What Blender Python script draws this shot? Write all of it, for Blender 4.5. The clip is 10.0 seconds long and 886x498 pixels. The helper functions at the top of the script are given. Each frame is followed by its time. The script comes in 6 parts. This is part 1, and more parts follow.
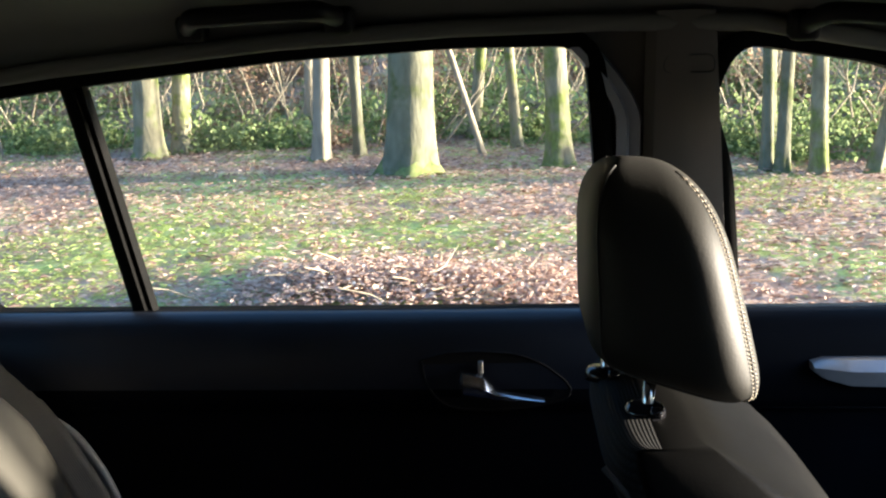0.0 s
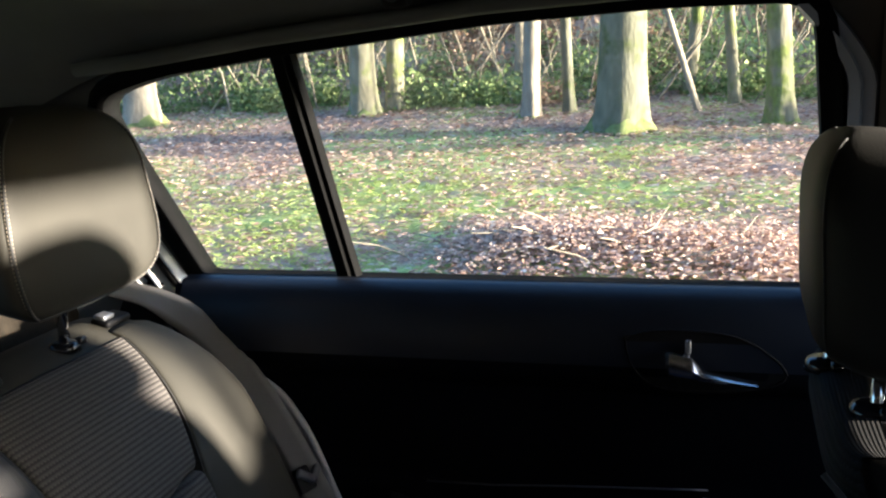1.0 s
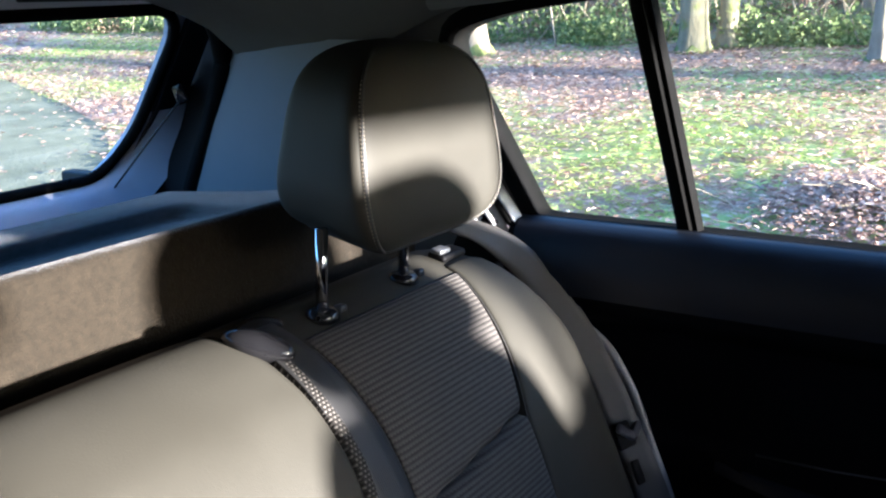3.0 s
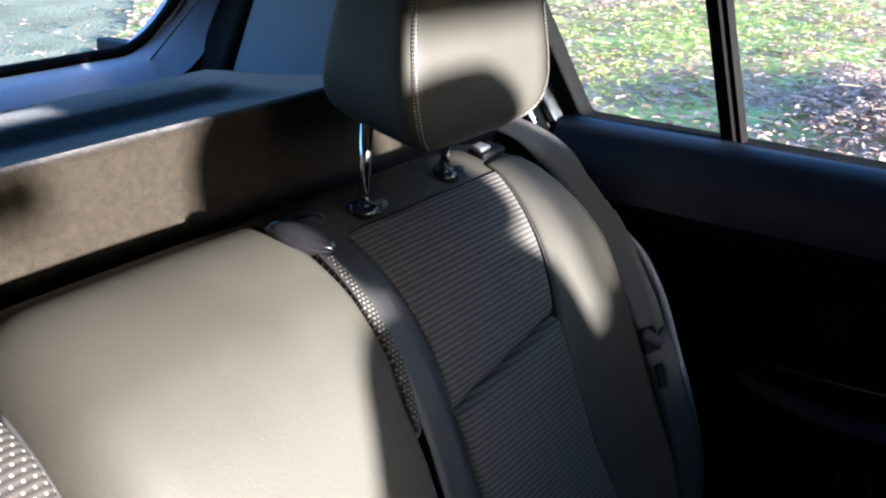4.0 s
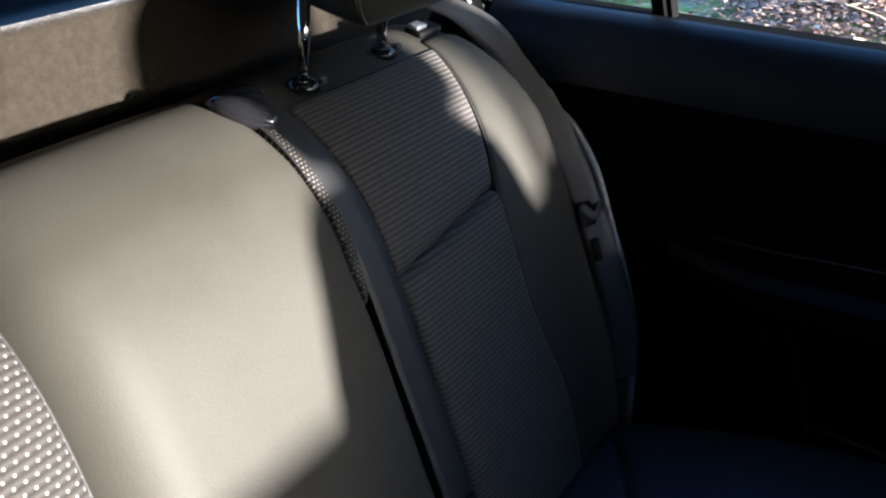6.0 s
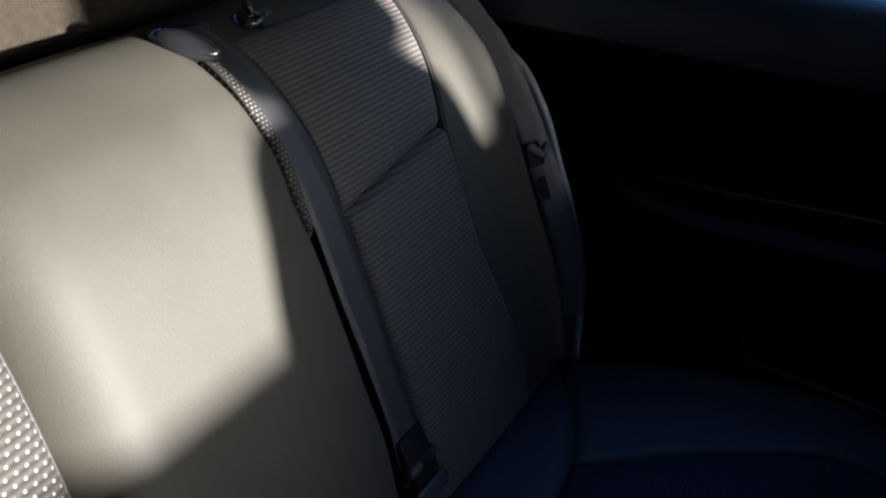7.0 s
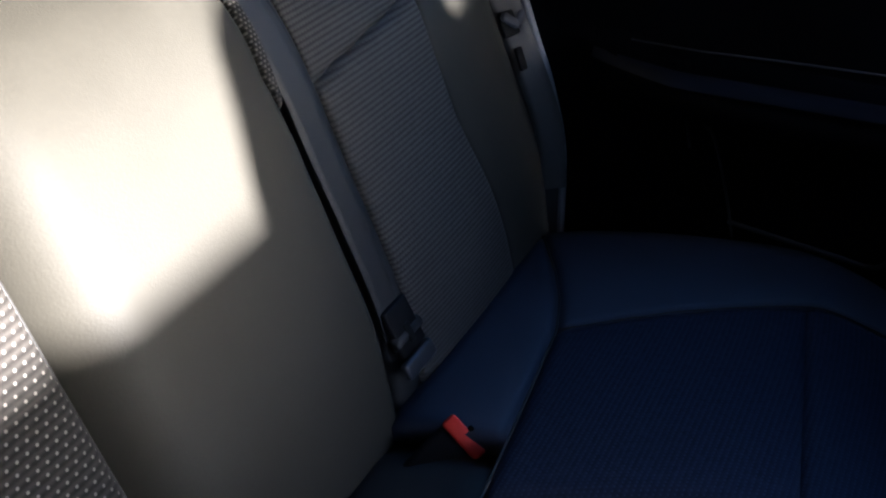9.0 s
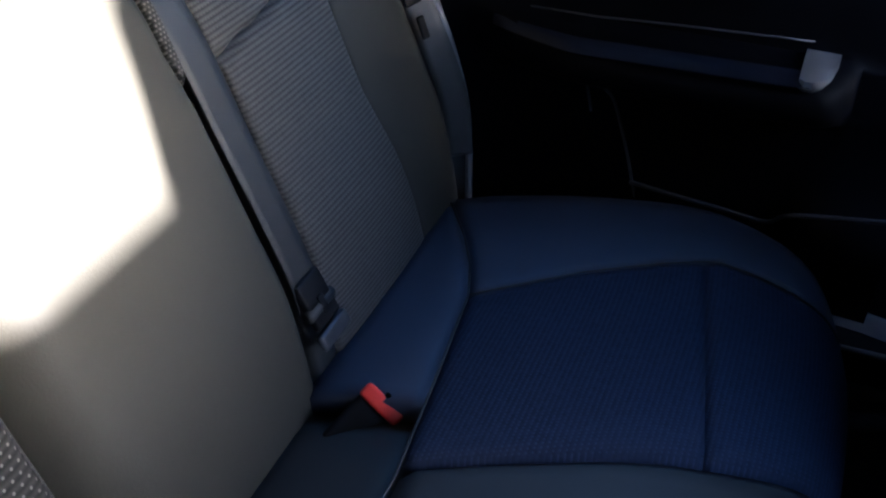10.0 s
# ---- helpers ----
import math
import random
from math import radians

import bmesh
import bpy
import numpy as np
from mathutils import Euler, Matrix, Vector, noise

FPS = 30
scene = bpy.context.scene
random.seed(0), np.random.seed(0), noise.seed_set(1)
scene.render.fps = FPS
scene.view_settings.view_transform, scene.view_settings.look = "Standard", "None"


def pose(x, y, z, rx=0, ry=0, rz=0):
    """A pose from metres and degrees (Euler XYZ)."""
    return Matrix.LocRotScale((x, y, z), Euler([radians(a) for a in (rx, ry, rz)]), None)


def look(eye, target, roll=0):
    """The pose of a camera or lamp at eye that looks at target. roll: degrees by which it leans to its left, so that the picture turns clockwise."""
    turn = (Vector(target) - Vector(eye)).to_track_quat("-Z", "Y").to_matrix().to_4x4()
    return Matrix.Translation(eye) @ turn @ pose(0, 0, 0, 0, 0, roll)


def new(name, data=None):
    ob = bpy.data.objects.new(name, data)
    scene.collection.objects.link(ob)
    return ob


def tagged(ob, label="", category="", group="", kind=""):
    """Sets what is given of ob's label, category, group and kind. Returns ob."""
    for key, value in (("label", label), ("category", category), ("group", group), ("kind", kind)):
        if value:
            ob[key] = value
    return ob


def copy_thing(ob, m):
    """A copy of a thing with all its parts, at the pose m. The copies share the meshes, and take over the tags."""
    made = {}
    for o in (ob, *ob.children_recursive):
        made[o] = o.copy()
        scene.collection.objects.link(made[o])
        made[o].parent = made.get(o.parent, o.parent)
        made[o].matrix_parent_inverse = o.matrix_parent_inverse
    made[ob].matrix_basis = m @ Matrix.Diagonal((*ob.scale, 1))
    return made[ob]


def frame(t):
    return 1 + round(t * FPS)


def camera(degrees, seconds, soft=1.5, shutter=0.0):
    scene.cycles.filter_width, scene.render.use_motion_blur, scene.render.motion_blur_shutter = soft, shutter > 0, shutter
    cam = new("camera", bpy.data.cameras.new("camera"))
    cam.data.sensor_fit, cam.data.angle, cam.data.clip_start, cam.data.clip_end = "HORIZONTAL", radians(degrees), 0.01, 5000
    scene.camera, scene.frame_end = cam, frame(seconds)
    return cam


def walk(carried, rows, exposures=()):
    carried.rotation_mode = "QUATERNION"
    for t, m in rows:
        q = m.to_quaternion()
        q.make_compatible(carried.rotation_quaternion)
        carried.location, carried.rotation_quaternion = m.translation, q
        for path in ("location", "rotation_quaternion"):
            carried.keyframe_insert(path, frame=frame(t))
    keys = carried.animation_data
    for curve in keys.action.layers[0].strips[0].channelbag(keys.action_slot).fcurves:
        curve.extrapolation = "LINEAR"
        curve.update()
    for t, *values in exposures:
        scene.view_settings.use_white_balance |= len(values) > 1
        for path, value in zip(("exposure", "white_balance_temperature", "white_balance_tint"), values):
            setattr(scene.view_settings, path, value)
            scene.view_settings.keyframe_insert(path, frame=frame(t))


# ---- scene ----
cam = camera(46.5, 10.0, soft=2.2)
PATH = [
    (0, (0.554, 0.743, 1.303), (-1.414, 0.592, 0.977), -1.5),
    (0.5, (0.527, 0.752, 1.31), (-1.412, 0.416, 0.953), -2.7),
    (1, (0.511, 0.743, 1.313), (-1.372, 0.197, 0.917), -2.5),
    (1.5, (0.5, 0.731, 1.32), (-1.312, -0.01, 0.914), -1.7),
    (2, (0.481, 0.709, 1.32), (-1.258, -0.173, 0.873), -0.3),
    (2.5, (0.474, 0.695, 1.321), (-1.2, -0.297, 0.859), -0.8),
    (3, (0.477, 0.688, 1.319), (-1.135, -0.387, 0.821), -1.7),
    (3.2, (0.479, 0.685, 1.317), (-1.107, -0.409, 0.781), -1.1),
    (4.3, (0.491, 0.66, 1.35), (-1.029, -0.396, 0.592), 1.5),
    (4.5, (0.496, 0.667, 1.347), (-1.02, -0.392, 0.585), 1.4),
    (5, (0.503, 0.673, 1.34), (-1.02, -0.341, 0.532), 1.3),
    (6.5, (0.525, 0.685, 1.311), (-1.023, -0.182, 0.388), 2.0),
    (7, (0.527, 0.705, 1.307), (-1.017, -0.125, 0.344), 2.5),
    (7.5, (0.536, 0.719, 1.289), (-0.995, -0.11, 0.306), 1.0),
    (8, (0.539, 0.734, 1.275), (-0.979, -0.094, 0.271), 0.6),
    (8.5, (0.533, 0.727, 1.271), (-0.97, -0.086, 0.233), 0.6),
    (9, (0.529, 0.725, 1.267), (-0.941, -0.046, 0.151), -0.1),
    (9.5, (0.525, 0.723, 1.262), (-0.966, 0.051, 0.111), 0.7),
    (10, (0.538, 0.729, 1.277), (-0.972, 0.131, 0.109), 1.1),
]
walk(cam, [(t, look(eye, goal, roll)) for t, eye, goal, roll in PATH],
     exposures=[(0.0, 3.40, 5700, 11), (1.5, 3.45, 5450, 13), (3.2, 3.85, 5050, 15), (5.0, 3.75, 5000, 16), (6.5, 3.40, 5100, 13), (8.5, 3.85, 5000, 14), (9.0, 4.15, 5050, 16), (9.5, 4.70, 5050, 16), (10.0, 5.15, 5050, 16)])

# ---- light: a low winter sun ahead of the car, open sky above ----
SUN_WAY = Vector((0.068, -1.0, -0.118)).normalized()
world = bpy.data.worlds.new("sky")
scene.world = world
world.use_nodes = True
wn = world.node_tree.nodes
sky = wn.new("ShaderNodeTexSky")
sky.sky_type, sky.sun_disc = "NISHITA", False
sky.sun_elevation = math.asin(-SUN_WAY.z)
sky.sun_rotation = math.atan2(-SUN_WAY.x, -SUN_WAY.y)
sky.air_density, sky.dust_density, sky.ozone_density = 1.0, 4.0, 3.0
world.node_tree.links.new(sky.outputs[0], wn["Background"].inputs[0])
wn["Background"].inputs[1].default_value = 0.13
sun = new("sun", bpy.data.lights.new("sun", "SUN"))
sun.data.energy, sun.data.angle, sun.data.color = 5.0, radians(2.2), (1.0, 0.82, 0.58)
sun.matrix_world = look(Vector((0, 0, 0)) - SUN_WAY * 20, (0, 0, 0))


# ---- materials ----
def nodes_of(name):
    m = bpy.data.materials.new(name)
    m.use_nodes = True
    t = m.node_tree
    return m, t, t.nodes["Principled BSDF"]


def link(t, a, b):
    t.links.new(a, b)


def noise_node(t, scale, detail=4.0, coord="Object", rough=0.6, stretch=None):
    tc = t.nodes.new("ShaderNodeTexCoord")
    n = t.nodes.new("ShaderNodeTexNoise")
    n.inputs["Scale"].default_value, n.inputs["Detail"].default_value = scale, detail
    n.inputs["Roughness"].default_value = rough
    if stretch:
        mp = t.nodes.new("ShaderNodeMapping")
        mp.inputs["Scale"].default_value = stretch
        link(t, tc.outputs[coord], mp.inputs[0])
        link(t, mp.outputs[0], n.inputs["Vector"])
    else:
        link(t, tc.outputs[coord], n.inputs["Vector"])
    return n


def ramp(t, source, stops):
    r = t.nodes.new("ShaderNodeValToRGB")
    while len(r.color_ramp.elements) < len(stops):
        r.color_ramp.elements.new(0.5)
    for e, (p, c) in zip(r.color_ramp.elements, stops):
        e.position, e.color = p, (*c, 1) if len(c) == 3 else c
    link(t, source, r.inputs[0])
    return r


def bump(t, bsdf, height, strength, distance, before=None):
    b = t.nodes.new("ShaderNodeBump")
    b.inputs["Strength"].default_value, b.inputs["Distance"].default_value = strength, distance
    link(t, height, b.inputs["Height"])
    if before:
        link(t, before.outputs[0], b.inputs["Normal"])
    link(t, b.outputs[0], bsdf.inputs["Normal"])
    return b


def mixed(name, a, b, scale=6.0, rough=0.6, grain=300.0, relief=0.3, depth=0.0006, metal=0.0, rough_var=0.1, spec=0.5, stretch=None, coarse=(0.35, 0.65)):
    """Two tones in broad patches, fine grain relief and uneven gloss."""
    m, t, p = nodes_of(name)
    n = noise_node(t, scale, 5, stretch=stretch)
    r = ramp(t, n.outputs[0], [(coarse[0], a), (coarse[1], b)])
    link(t, r.outputs[0], p.inputs["Base Color"])
    g = noise_node(t, grain, 3)
    bump(t, p, g.outputs[0], relief, depth)
    rr = t.nodes.new("ShaderNodeMapRange")
    rr.inputs["To Min"].default_value, rr.inputs["To Max"].default_value = rough - rough_var, rough + rough_var
    link(t, n.outputs[0], rr.inputs[0])
    link(t, rr.outputs[0], p.inputs["Roughness"])
    p.inputs["Metallic"].default_value = metal
    p.inputs["Specular IOR Level"].default_value = spec
    return m


LEATHER = mixed("grey leatherette", (0.0262, 0.0246, 0.0196), (0.0322, 0.0304, 0.0246), 5, 0.64, 420, 0.35, 0.0006, spec=0.22)
LEATHER_DARK = mixed("charcoal leatherette", (0.016, 0.016, 0.016), (0.022, 0.022, 0.0215), 5, 0.6, 420, 0.35, 0.0006, spec=0.4)
PIPING = mixed("black piping cord", (0.010, 0.010, 0.011), (0.02, 0.02, 0.02), 30, 0.6)
THREAD = mixed("pale stitching thread", (0.30, 0.26, 0.20), (0.40, 0.35, 0.28), 60, 0.7)
BLACK = mixed("black moulded plastic", (0.003, 0.003, 0.0035), (0.006, 0.006, 0.007), 12, 0.6, 700, 0.25, 0.0005, spec=0.15)
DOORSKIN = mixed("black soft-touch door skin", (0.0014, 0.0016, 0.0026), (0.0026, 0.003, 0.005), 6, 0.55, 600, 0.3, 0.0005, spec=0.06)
GLOSSBLACK = mixed("gloss black plastic", (0.008, 0.008, 0.01), (0.014, 0.014, 0.016), 20, 0.11, 60, 0.05, 0.0003, rough_var=0.04)
RUBBER = mixed("matt black rubber seal", (0.002, 0.002, 0.002), (0.004, 0.004, 0.004), 25, 0.85, 300, 0.3, spec=0.06)
HEADLINER = mixed("woven grey headliner cloth", (0.099, 0.0975, 0.09), (0.126, 0.1245, 0.117), 4, 0.95, 600, 0.5, 0.0007, spec=0.2)
PILLAR = mixed("grey-brown pillar trim", (0.06, 0.053, 0.047), (0.075, 0.067, 0.06), 5, 0.75, 500, 0.4)
PALETRIM = mixed("pale grey pillar trim", (0.12, 0.13, 0.14), (0.15, 0.16, 0.17), 4, 0.7, 500, 0.4)
PAINT = mixed("silver body paint", (0.55, 0.56, 0.60), (0.62, 0.63, 0.66), 8, 0.3, 900, 0.05, 0.0002, metal=0.25)
SHELFCLOTH = mixed("fuzzy grey-brown carpet cloth", (0.0085, 0.0068, 0.0044), (0.018, 0.0142, 0.0095), 130, 0.95, 380, 0.8, 0.0018, spec=0.15, coarse=(0.3, 0.7))
SHELFCLOTH.node_tree.nodes["Principled BSDF"].inputs["Sheen Weight"].default_value = 0.5
SHELFCLOTH.node_tree.nodes["Principled BSDF"].inputs["Sheen Roughness"].default_value = 0.3
# bluish sheen colour imitates skylight on the shelf's top
SHELFCLOTH.node_tree.nodes["Principled BSDF"].inputs["Sheen Tint"].default_value = (0.70, 0.74, 0.80, 1)
CARPET = mixed("dark floor carpet", (0.015, 0.015, 0.017), (0.03, 0.03, 0.03), 60, 0.95, 400, 0.8, 0.002, spec=0.1)
CHROME = mixed("satin chrome", (0.62, 0.62, 0.64), (0.75, 0.75, 0.77), 15, 0.18, 200, 0.08, 0.0002, metal=1.0, rough_var=0.06)
STEEL = mixed("polished steel", (0.5, 0.5, 0.52), (0.6, 0.6, 0.62), 15, 0.12, 200, 0.05, 0.0002, metal=1.0, rough_var=0.05)
SILVERTRIM = mixed("satin silver plastic", (0.24, 0.25, 0.27), (0.32, 0.33, 0.35), 10, 0.34, 500, 0.1, 0.0002, metal=0.6)
RED = mixed("red button plastic", (0.55, 0.030, 0.022), (0.68, 0.045, 0.03), 25, 0.4, 500, 0.15)
DARKTONGUE = mixed("dark belt tongue", (0.0275, 0.0286, 0.033), (0.04125, 0.0429, 0.0495), 20, 0.4, 300, 0.1, metal=0.2)
METALTONGUE = mixed("grey steel tongue", (0.040, 0.042, 0.055), (0.055, 0.058, 0.072), 20, 0.5, 300, 0.1, metal=0.2)


def webbing_material(name, a, b):
    """Ribbed seat belt webbing: fine weave lines along its length."""
    m, t, p = nodes_of(name)
    uv = t.nodes.new("ShaderNodeUVMap")
    w = t.nodes.new("ShaderNodeTexWave")
    w.bands_direction = "X"
    w.inputs["Scale"].default_value, w.inputs["Distortion"].default_value = 120.0, 0.3
    link(t, uv.outputs[0], w.inputs["Vector"])
    r = ramp(t, w.outputs[1], [(0.0, a), (1.0, b)])
    link(t, r.outputs[0], p.inputs["Base Color"])
    bump(t, p, w.outputs[1], 0.4, 0.0004)
    p.inputs["Roughness"].default_value = 0.55
    p.inputs["Specular IOR Level"].default_value = 0.4
    return m


# one webbing, two tones: centre belt darkened for shade, outer belt lightened as lit
WEBBING = webbing_material("grey seat belt webbing", (0.017, 0.017, 0.018), (0.025, 0.0245, 0.0245))
LITWEB = webbing_material("lit grey seat belt webbing", (0.084, 0.0792, 0.0768), (0.1152, 0.1104, 0.1056))


def math_node(t, op, a, b=None):
    n = t.nodes.new("ShaderNodeMath")
    n.operation = op
    for i, v in enumerate((a, b)):
        if v is None:
            continue
        if isinstance(v, (int, float)):
            n.inputs[i].default_value = v
        else:
            link(t, v, n.inputs[i])
    return n.outputs[0]


def dotted_fabric(name, ground, dot, pitch_u, pitch_v, size, rib):
    """Ribbed cloth with rows of pale woven dots, laid out in metres by the UV map (u across, v along)."""
    m, t, p = nodes_of(name)
    uv = t.nodes.new("ShaderNodeUVMap")
    sep = t.nodes.new("ShaderNodeSeparateXYZ")
    link(t, uv.outputs[0], sep.inputs[0])
    v = math_node(t, "DIVIDE", sep.outputs[1], pitch_v)
    row = math_node(t, "FLOOR", v)
    half = math_node(t, "MULTIPLY", math_node(t, "PINGPONG", row, 1.0), 0.5)
    u = math_node(t, "ADD", math_node(t, "DIVIDE", sep.outputs[0], pitch_u), half)
    du = math_node(t, "MULTIPLY", math_node(t, "SUBTRACT", math_node(t, "FRACT", u), 0.5), pitch_u)
    dv = math_node(t, "MULTIPLY", math_node(t, "SUBTRACT", math_node(t, "FRACT", v), 0.5), pitch_v)
    d = math_node(t, "SQRT", math_node(t, "ADD", math_node(t, "MULTIPLY", du, du), math_node(t, "MULTIPLY", dv, dv)))
    spot = ramp(t, math_node(t, "DIVIDE", d, size * 2), [(0.35, (1, 1, 1)), (0.6, (0, 0, 0))])
    wave = math_node(t, "SINE", math_node(t, "MULTIPLY", v, 2 * math.pi))
    wave = math_node(t, "ADD", math_node(t, "MULTIPLY", wave, 0.5), 0.5)
    n = noise_node(t, 160, 3)
    low = noise_node(t, 9, 3)
    base = ramp(t, math_node(t, "ADD", math_node(t, "MULTIPLY", wave, rib), math_node(t, "MULTIPLY", n.outputs[0], 0.4)),
                [(0.1, tuple(c * 0.45 for c in ground)), (0.9, tuple(c * 1.7 for c in ground))])
    mix = t.nodes.new("ShaderNodeMix")
    mix.data_type = "RGBA"
    link(t, math_node(t, "MULTIPLY", spot.outputs[0], math_node(t, "ADD", low.outputs[0], 0.2)), mix.inputs[0])
    link(t, base.outputs[0], mix.inputs[6])
    mix.inputs[7].default_value = (*dot, 1)
    link(t, mix.outputs[2], p.inputs["Base Color"])
    b1 = bump(t, p, wave, min(0.4, rib * 1.8), 0.0013)
    bump(t, p, n.outputs[0], 0.3, 0.0008, b1)
    p.inputs["Roughness"].default_value = 0.9
    p.inputs["Specular IOR Level"].default_value = 0.15
    return m


DOTS = dotted_fabric("dotted ribbed seat cloth", (0.026, 0.024, 0.022), (0.19, 0.18, 0.165), 0.0100, 0.0080, 0.0015, 0.45)
GUSSET = dotted_fabric("fine dotted edge cloth", (0.026, 0.024, 0.022), (0.15, 0.14, 0.13), 0.0050, 0.0042, 0.0012, 0.4)
# cushion cloth tinted blue: the skylight falling on it is put into the colour
CUSHIONCLOTH = dotted_fabric("skylight-tinted ribbed cushion cloth", (0.026, 0.035, 0.066), (0.034, 0.045, 0.082), 0.0046, 0.0060, 0.0011, 0.07)
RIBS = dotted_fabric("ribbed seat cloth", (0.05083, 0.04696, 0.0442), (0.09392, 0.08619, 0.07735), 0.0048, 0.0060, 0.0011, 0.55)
# far darker copy of RIBS: shade on the front seat put into the colour
SHADEDRIBS = dotted_fabric("shaded ribbed seat cloth", (0.0055, 0.00561, 0.00605), (0.0132, 0.01293, 0.0132), 0.0048, 0.0060, 0.0011, 0.55)


def glass_material(name, tint, gloss):
    m, t, p = nodes_of(name)
    t.nodes.remove(p)
    tr = t.nodes.new("ShaderNodeBsdfTransparent")
    tr.inputs[0].default_value = (*tint, 1)
    gl = t.nodes.new("ShaderNodeBsdfGlossy")
    gl.inputs["Roughness"].default_value = 0.01
    mx = t.nodes.new("ShaderNodeMixShader")
    mx.inputs[0].default_value = gloss
    link(t, tr.outputs[0], mx.inputs[1])
    link(t, gl.outputs[0], mx.inputs[2])
    link(t, mx.outputs[0], t.nodes["Material Output"].inputs[0])
    return m


FLANK = mixed("dark grey moulded trim", (0.045, 0.045, 0.048), (0.06, 0.06, 0.063), 10, 0.4, 500, 0.2, spec=0.5)
WHITEPAINT = mixed("white body paint", (0.62, 0.63, 0.66), (0.72, 0.73, 0.75), 8, 0.35, 700, 0.05, 0.0002)
# door skin made lighter and bluer, painting the sky's sheen on its top
SILLSHEEN = mixed("black door top lightened as sky sheen", (0.004, 0.006, 0.012), (0.006, 0.009, 0.017), 8, 0.42, 500, 0.3, 0.0005, spec=0.4)
# front headrest and backrest hides, darkened in colour to stand in for shade
FRONTHIDE = mixed("shade-darkened front headrest leatherette", (0.0105, 0.0102, 0.009), (0.0145, 0.014, 0.0125), 5, 0.6, 420, 0.35, 0.0006, spec=0.2)
SHADEDHIDE = mixed("shade-darkened front seat leatherette", (0.0021, 0.0021, 0.0021), (0.0031, 0.0031, 0.003), 5, 0.5, 420, 0.35, 0.0006, spec=0.06)
# black trim lifted towards navy, the blue light on it painted in
SIDETRIM = mixed("navy-lit black tailgate trim", (0.012, 0.015, 0.020), (0.018, 0.022, 0.028), 6, 0.6, 500, 0.3, 0.0005, spec=0.3)
TRIMEDGE = mixed("satin grey trim edge", (0.035, 0.038, 0.046), (0.055, 0.058, 0.068), 14, 0.38, 500, 0.2, 0.0003, spec=0.5)
PALEGATE = mixed("pale grey gate lining", (0.46, 0.48, 0.56), (0.54, 0.56, 0.64), 6, 0.5, 500, 0.2)
SATIN = mixed("grey satin edge trim", (0.252, 0.252, 0.27), (0.324, 0.324, 0.342), 10, 0.4, 500, 0.1)
# door skin blued to paint the highlight along the armrest
ARMSHEEN = mixed("black armrest skin blued as sky sheen", (0.003, 0.0045, 0.012), (0.005, 0.007, 0.017), 8, 0.4, 500, 0.3, 0.0004, spec=0.25)
JAMB = mixed("dull silver jamb paint", (0.238, 0.2492, 0.294), (0.294, 0.308, 0.357), 8, 0.45, 700, 0.05, 0.0002)
# grey leatherette again, with the blue skylight on the cushion painted in
CUSHIONHIDE = mixed("skylight-tinted cushion leatherette", (0.026, 0.034, 0.058), (0.034, 0.043, 0.070), 5, 0.6, 420, 0.35, 0.0006, spec=0.45)
GLASS = glass_material("clear window glass", (0.93, 0.96, 0.94), 0.025)
REARGLASS = glass_material("rear window glass", (0.86, 0.93, 0.93), 0.05)


def leaf_material(name, stops, rough=0.7, through_light=0.25):
    """Leaves coloured one by one by Random Per Island."""
    m, t, p = nodes_of(name)
    g = t.nodes.new("ShaderNodeNewGeometry")
    r = ramp(t, g.outputs["Random Per Island"], stops)
    n = noise_node(t, 25, 2)
    mul = t.nodes.new("ShaderNodeMix")
    mul.data_type, mul.blend_type = "RGBA", "MULTIPLY"
    mul.inputs[0].default_value = 0.5
    link(t, r.outputs[0], mul.inputs[6])
    link(t, ramp(t, n.outputs[0], [(0.3, (0.5, 0.5, 0.5)), (0.7, (1.2, 1.2, 1.2))]).outputs[0], mul.inputs[7])
    link(t, mul.outputs[2], p.inputs["Base Color"])
    p.inputs["Roughness"].default_value = rough
    p.inputs["Specular IOR Level"].default_value = 0.12
    tl = t.nodes.new("ShaderNodeBsdfTranslucent")
    link(t, mul.outputs[2], tl.inputs[0])
    mx = t.nodes.new("ShaderNodeMixShader")
    mx.inputs[0].default_value = through_light
    link(t, p.outputs[0], mx.inputs[1])
    link(t, tl.outputs[0], mx.inputs[2])
    link(t, mx.outputs[0], t.nodes["Material Output"].inputs[0])
    return m


DEADLEAF = leaf_material("fallen dry leaves", [(0.0, (0.218, 0.128, 0.092)), (0.3, (0.435, 0.275, 0.211)), (0.6, (0.614, 0.435, 0.352)), (0.88, (0.66, 0.49, 0.40)), (0.965, (0.70, 0.57, 0.48)), (1.0, (0.74, 0.68, 0.62))], 0.8, 0.35)
GRASSLEAF = leaf_material("short grass and moss", [(0.0, (0.31, 0.35, 0.10)), (0.5, (0.45, 0.515, 0.165)), (1.0, (0.60, 0.64, 0.26))], 0.7, 0.45)
SHRUBLEAF = leaf_material("bramble and fern leaves", [(0.0, (0.12, 0.162, 0.06)), (0.4, (0.198, 0.252, 0.096)), (0.75, (0.288, 0.342, 0.138)), (1.0, (0.432, 0.468, 0.228))], 0.6, 0.4)
TWIG = mixed("grey-brown twigs", (0.20, 0.16, 0.11), (0.36, 0.29, 0.21), 8, 0.9, 60, 0.5, 0.004)
BRACKEN = leaf_material("withered bracken", [(0.0, (0.176, 0.112, 0.072)), (0.5, (0.384, 0.248, 0.168)), (1.0, (0.672, 0.48, 0.336))], 0.8, 0.45)


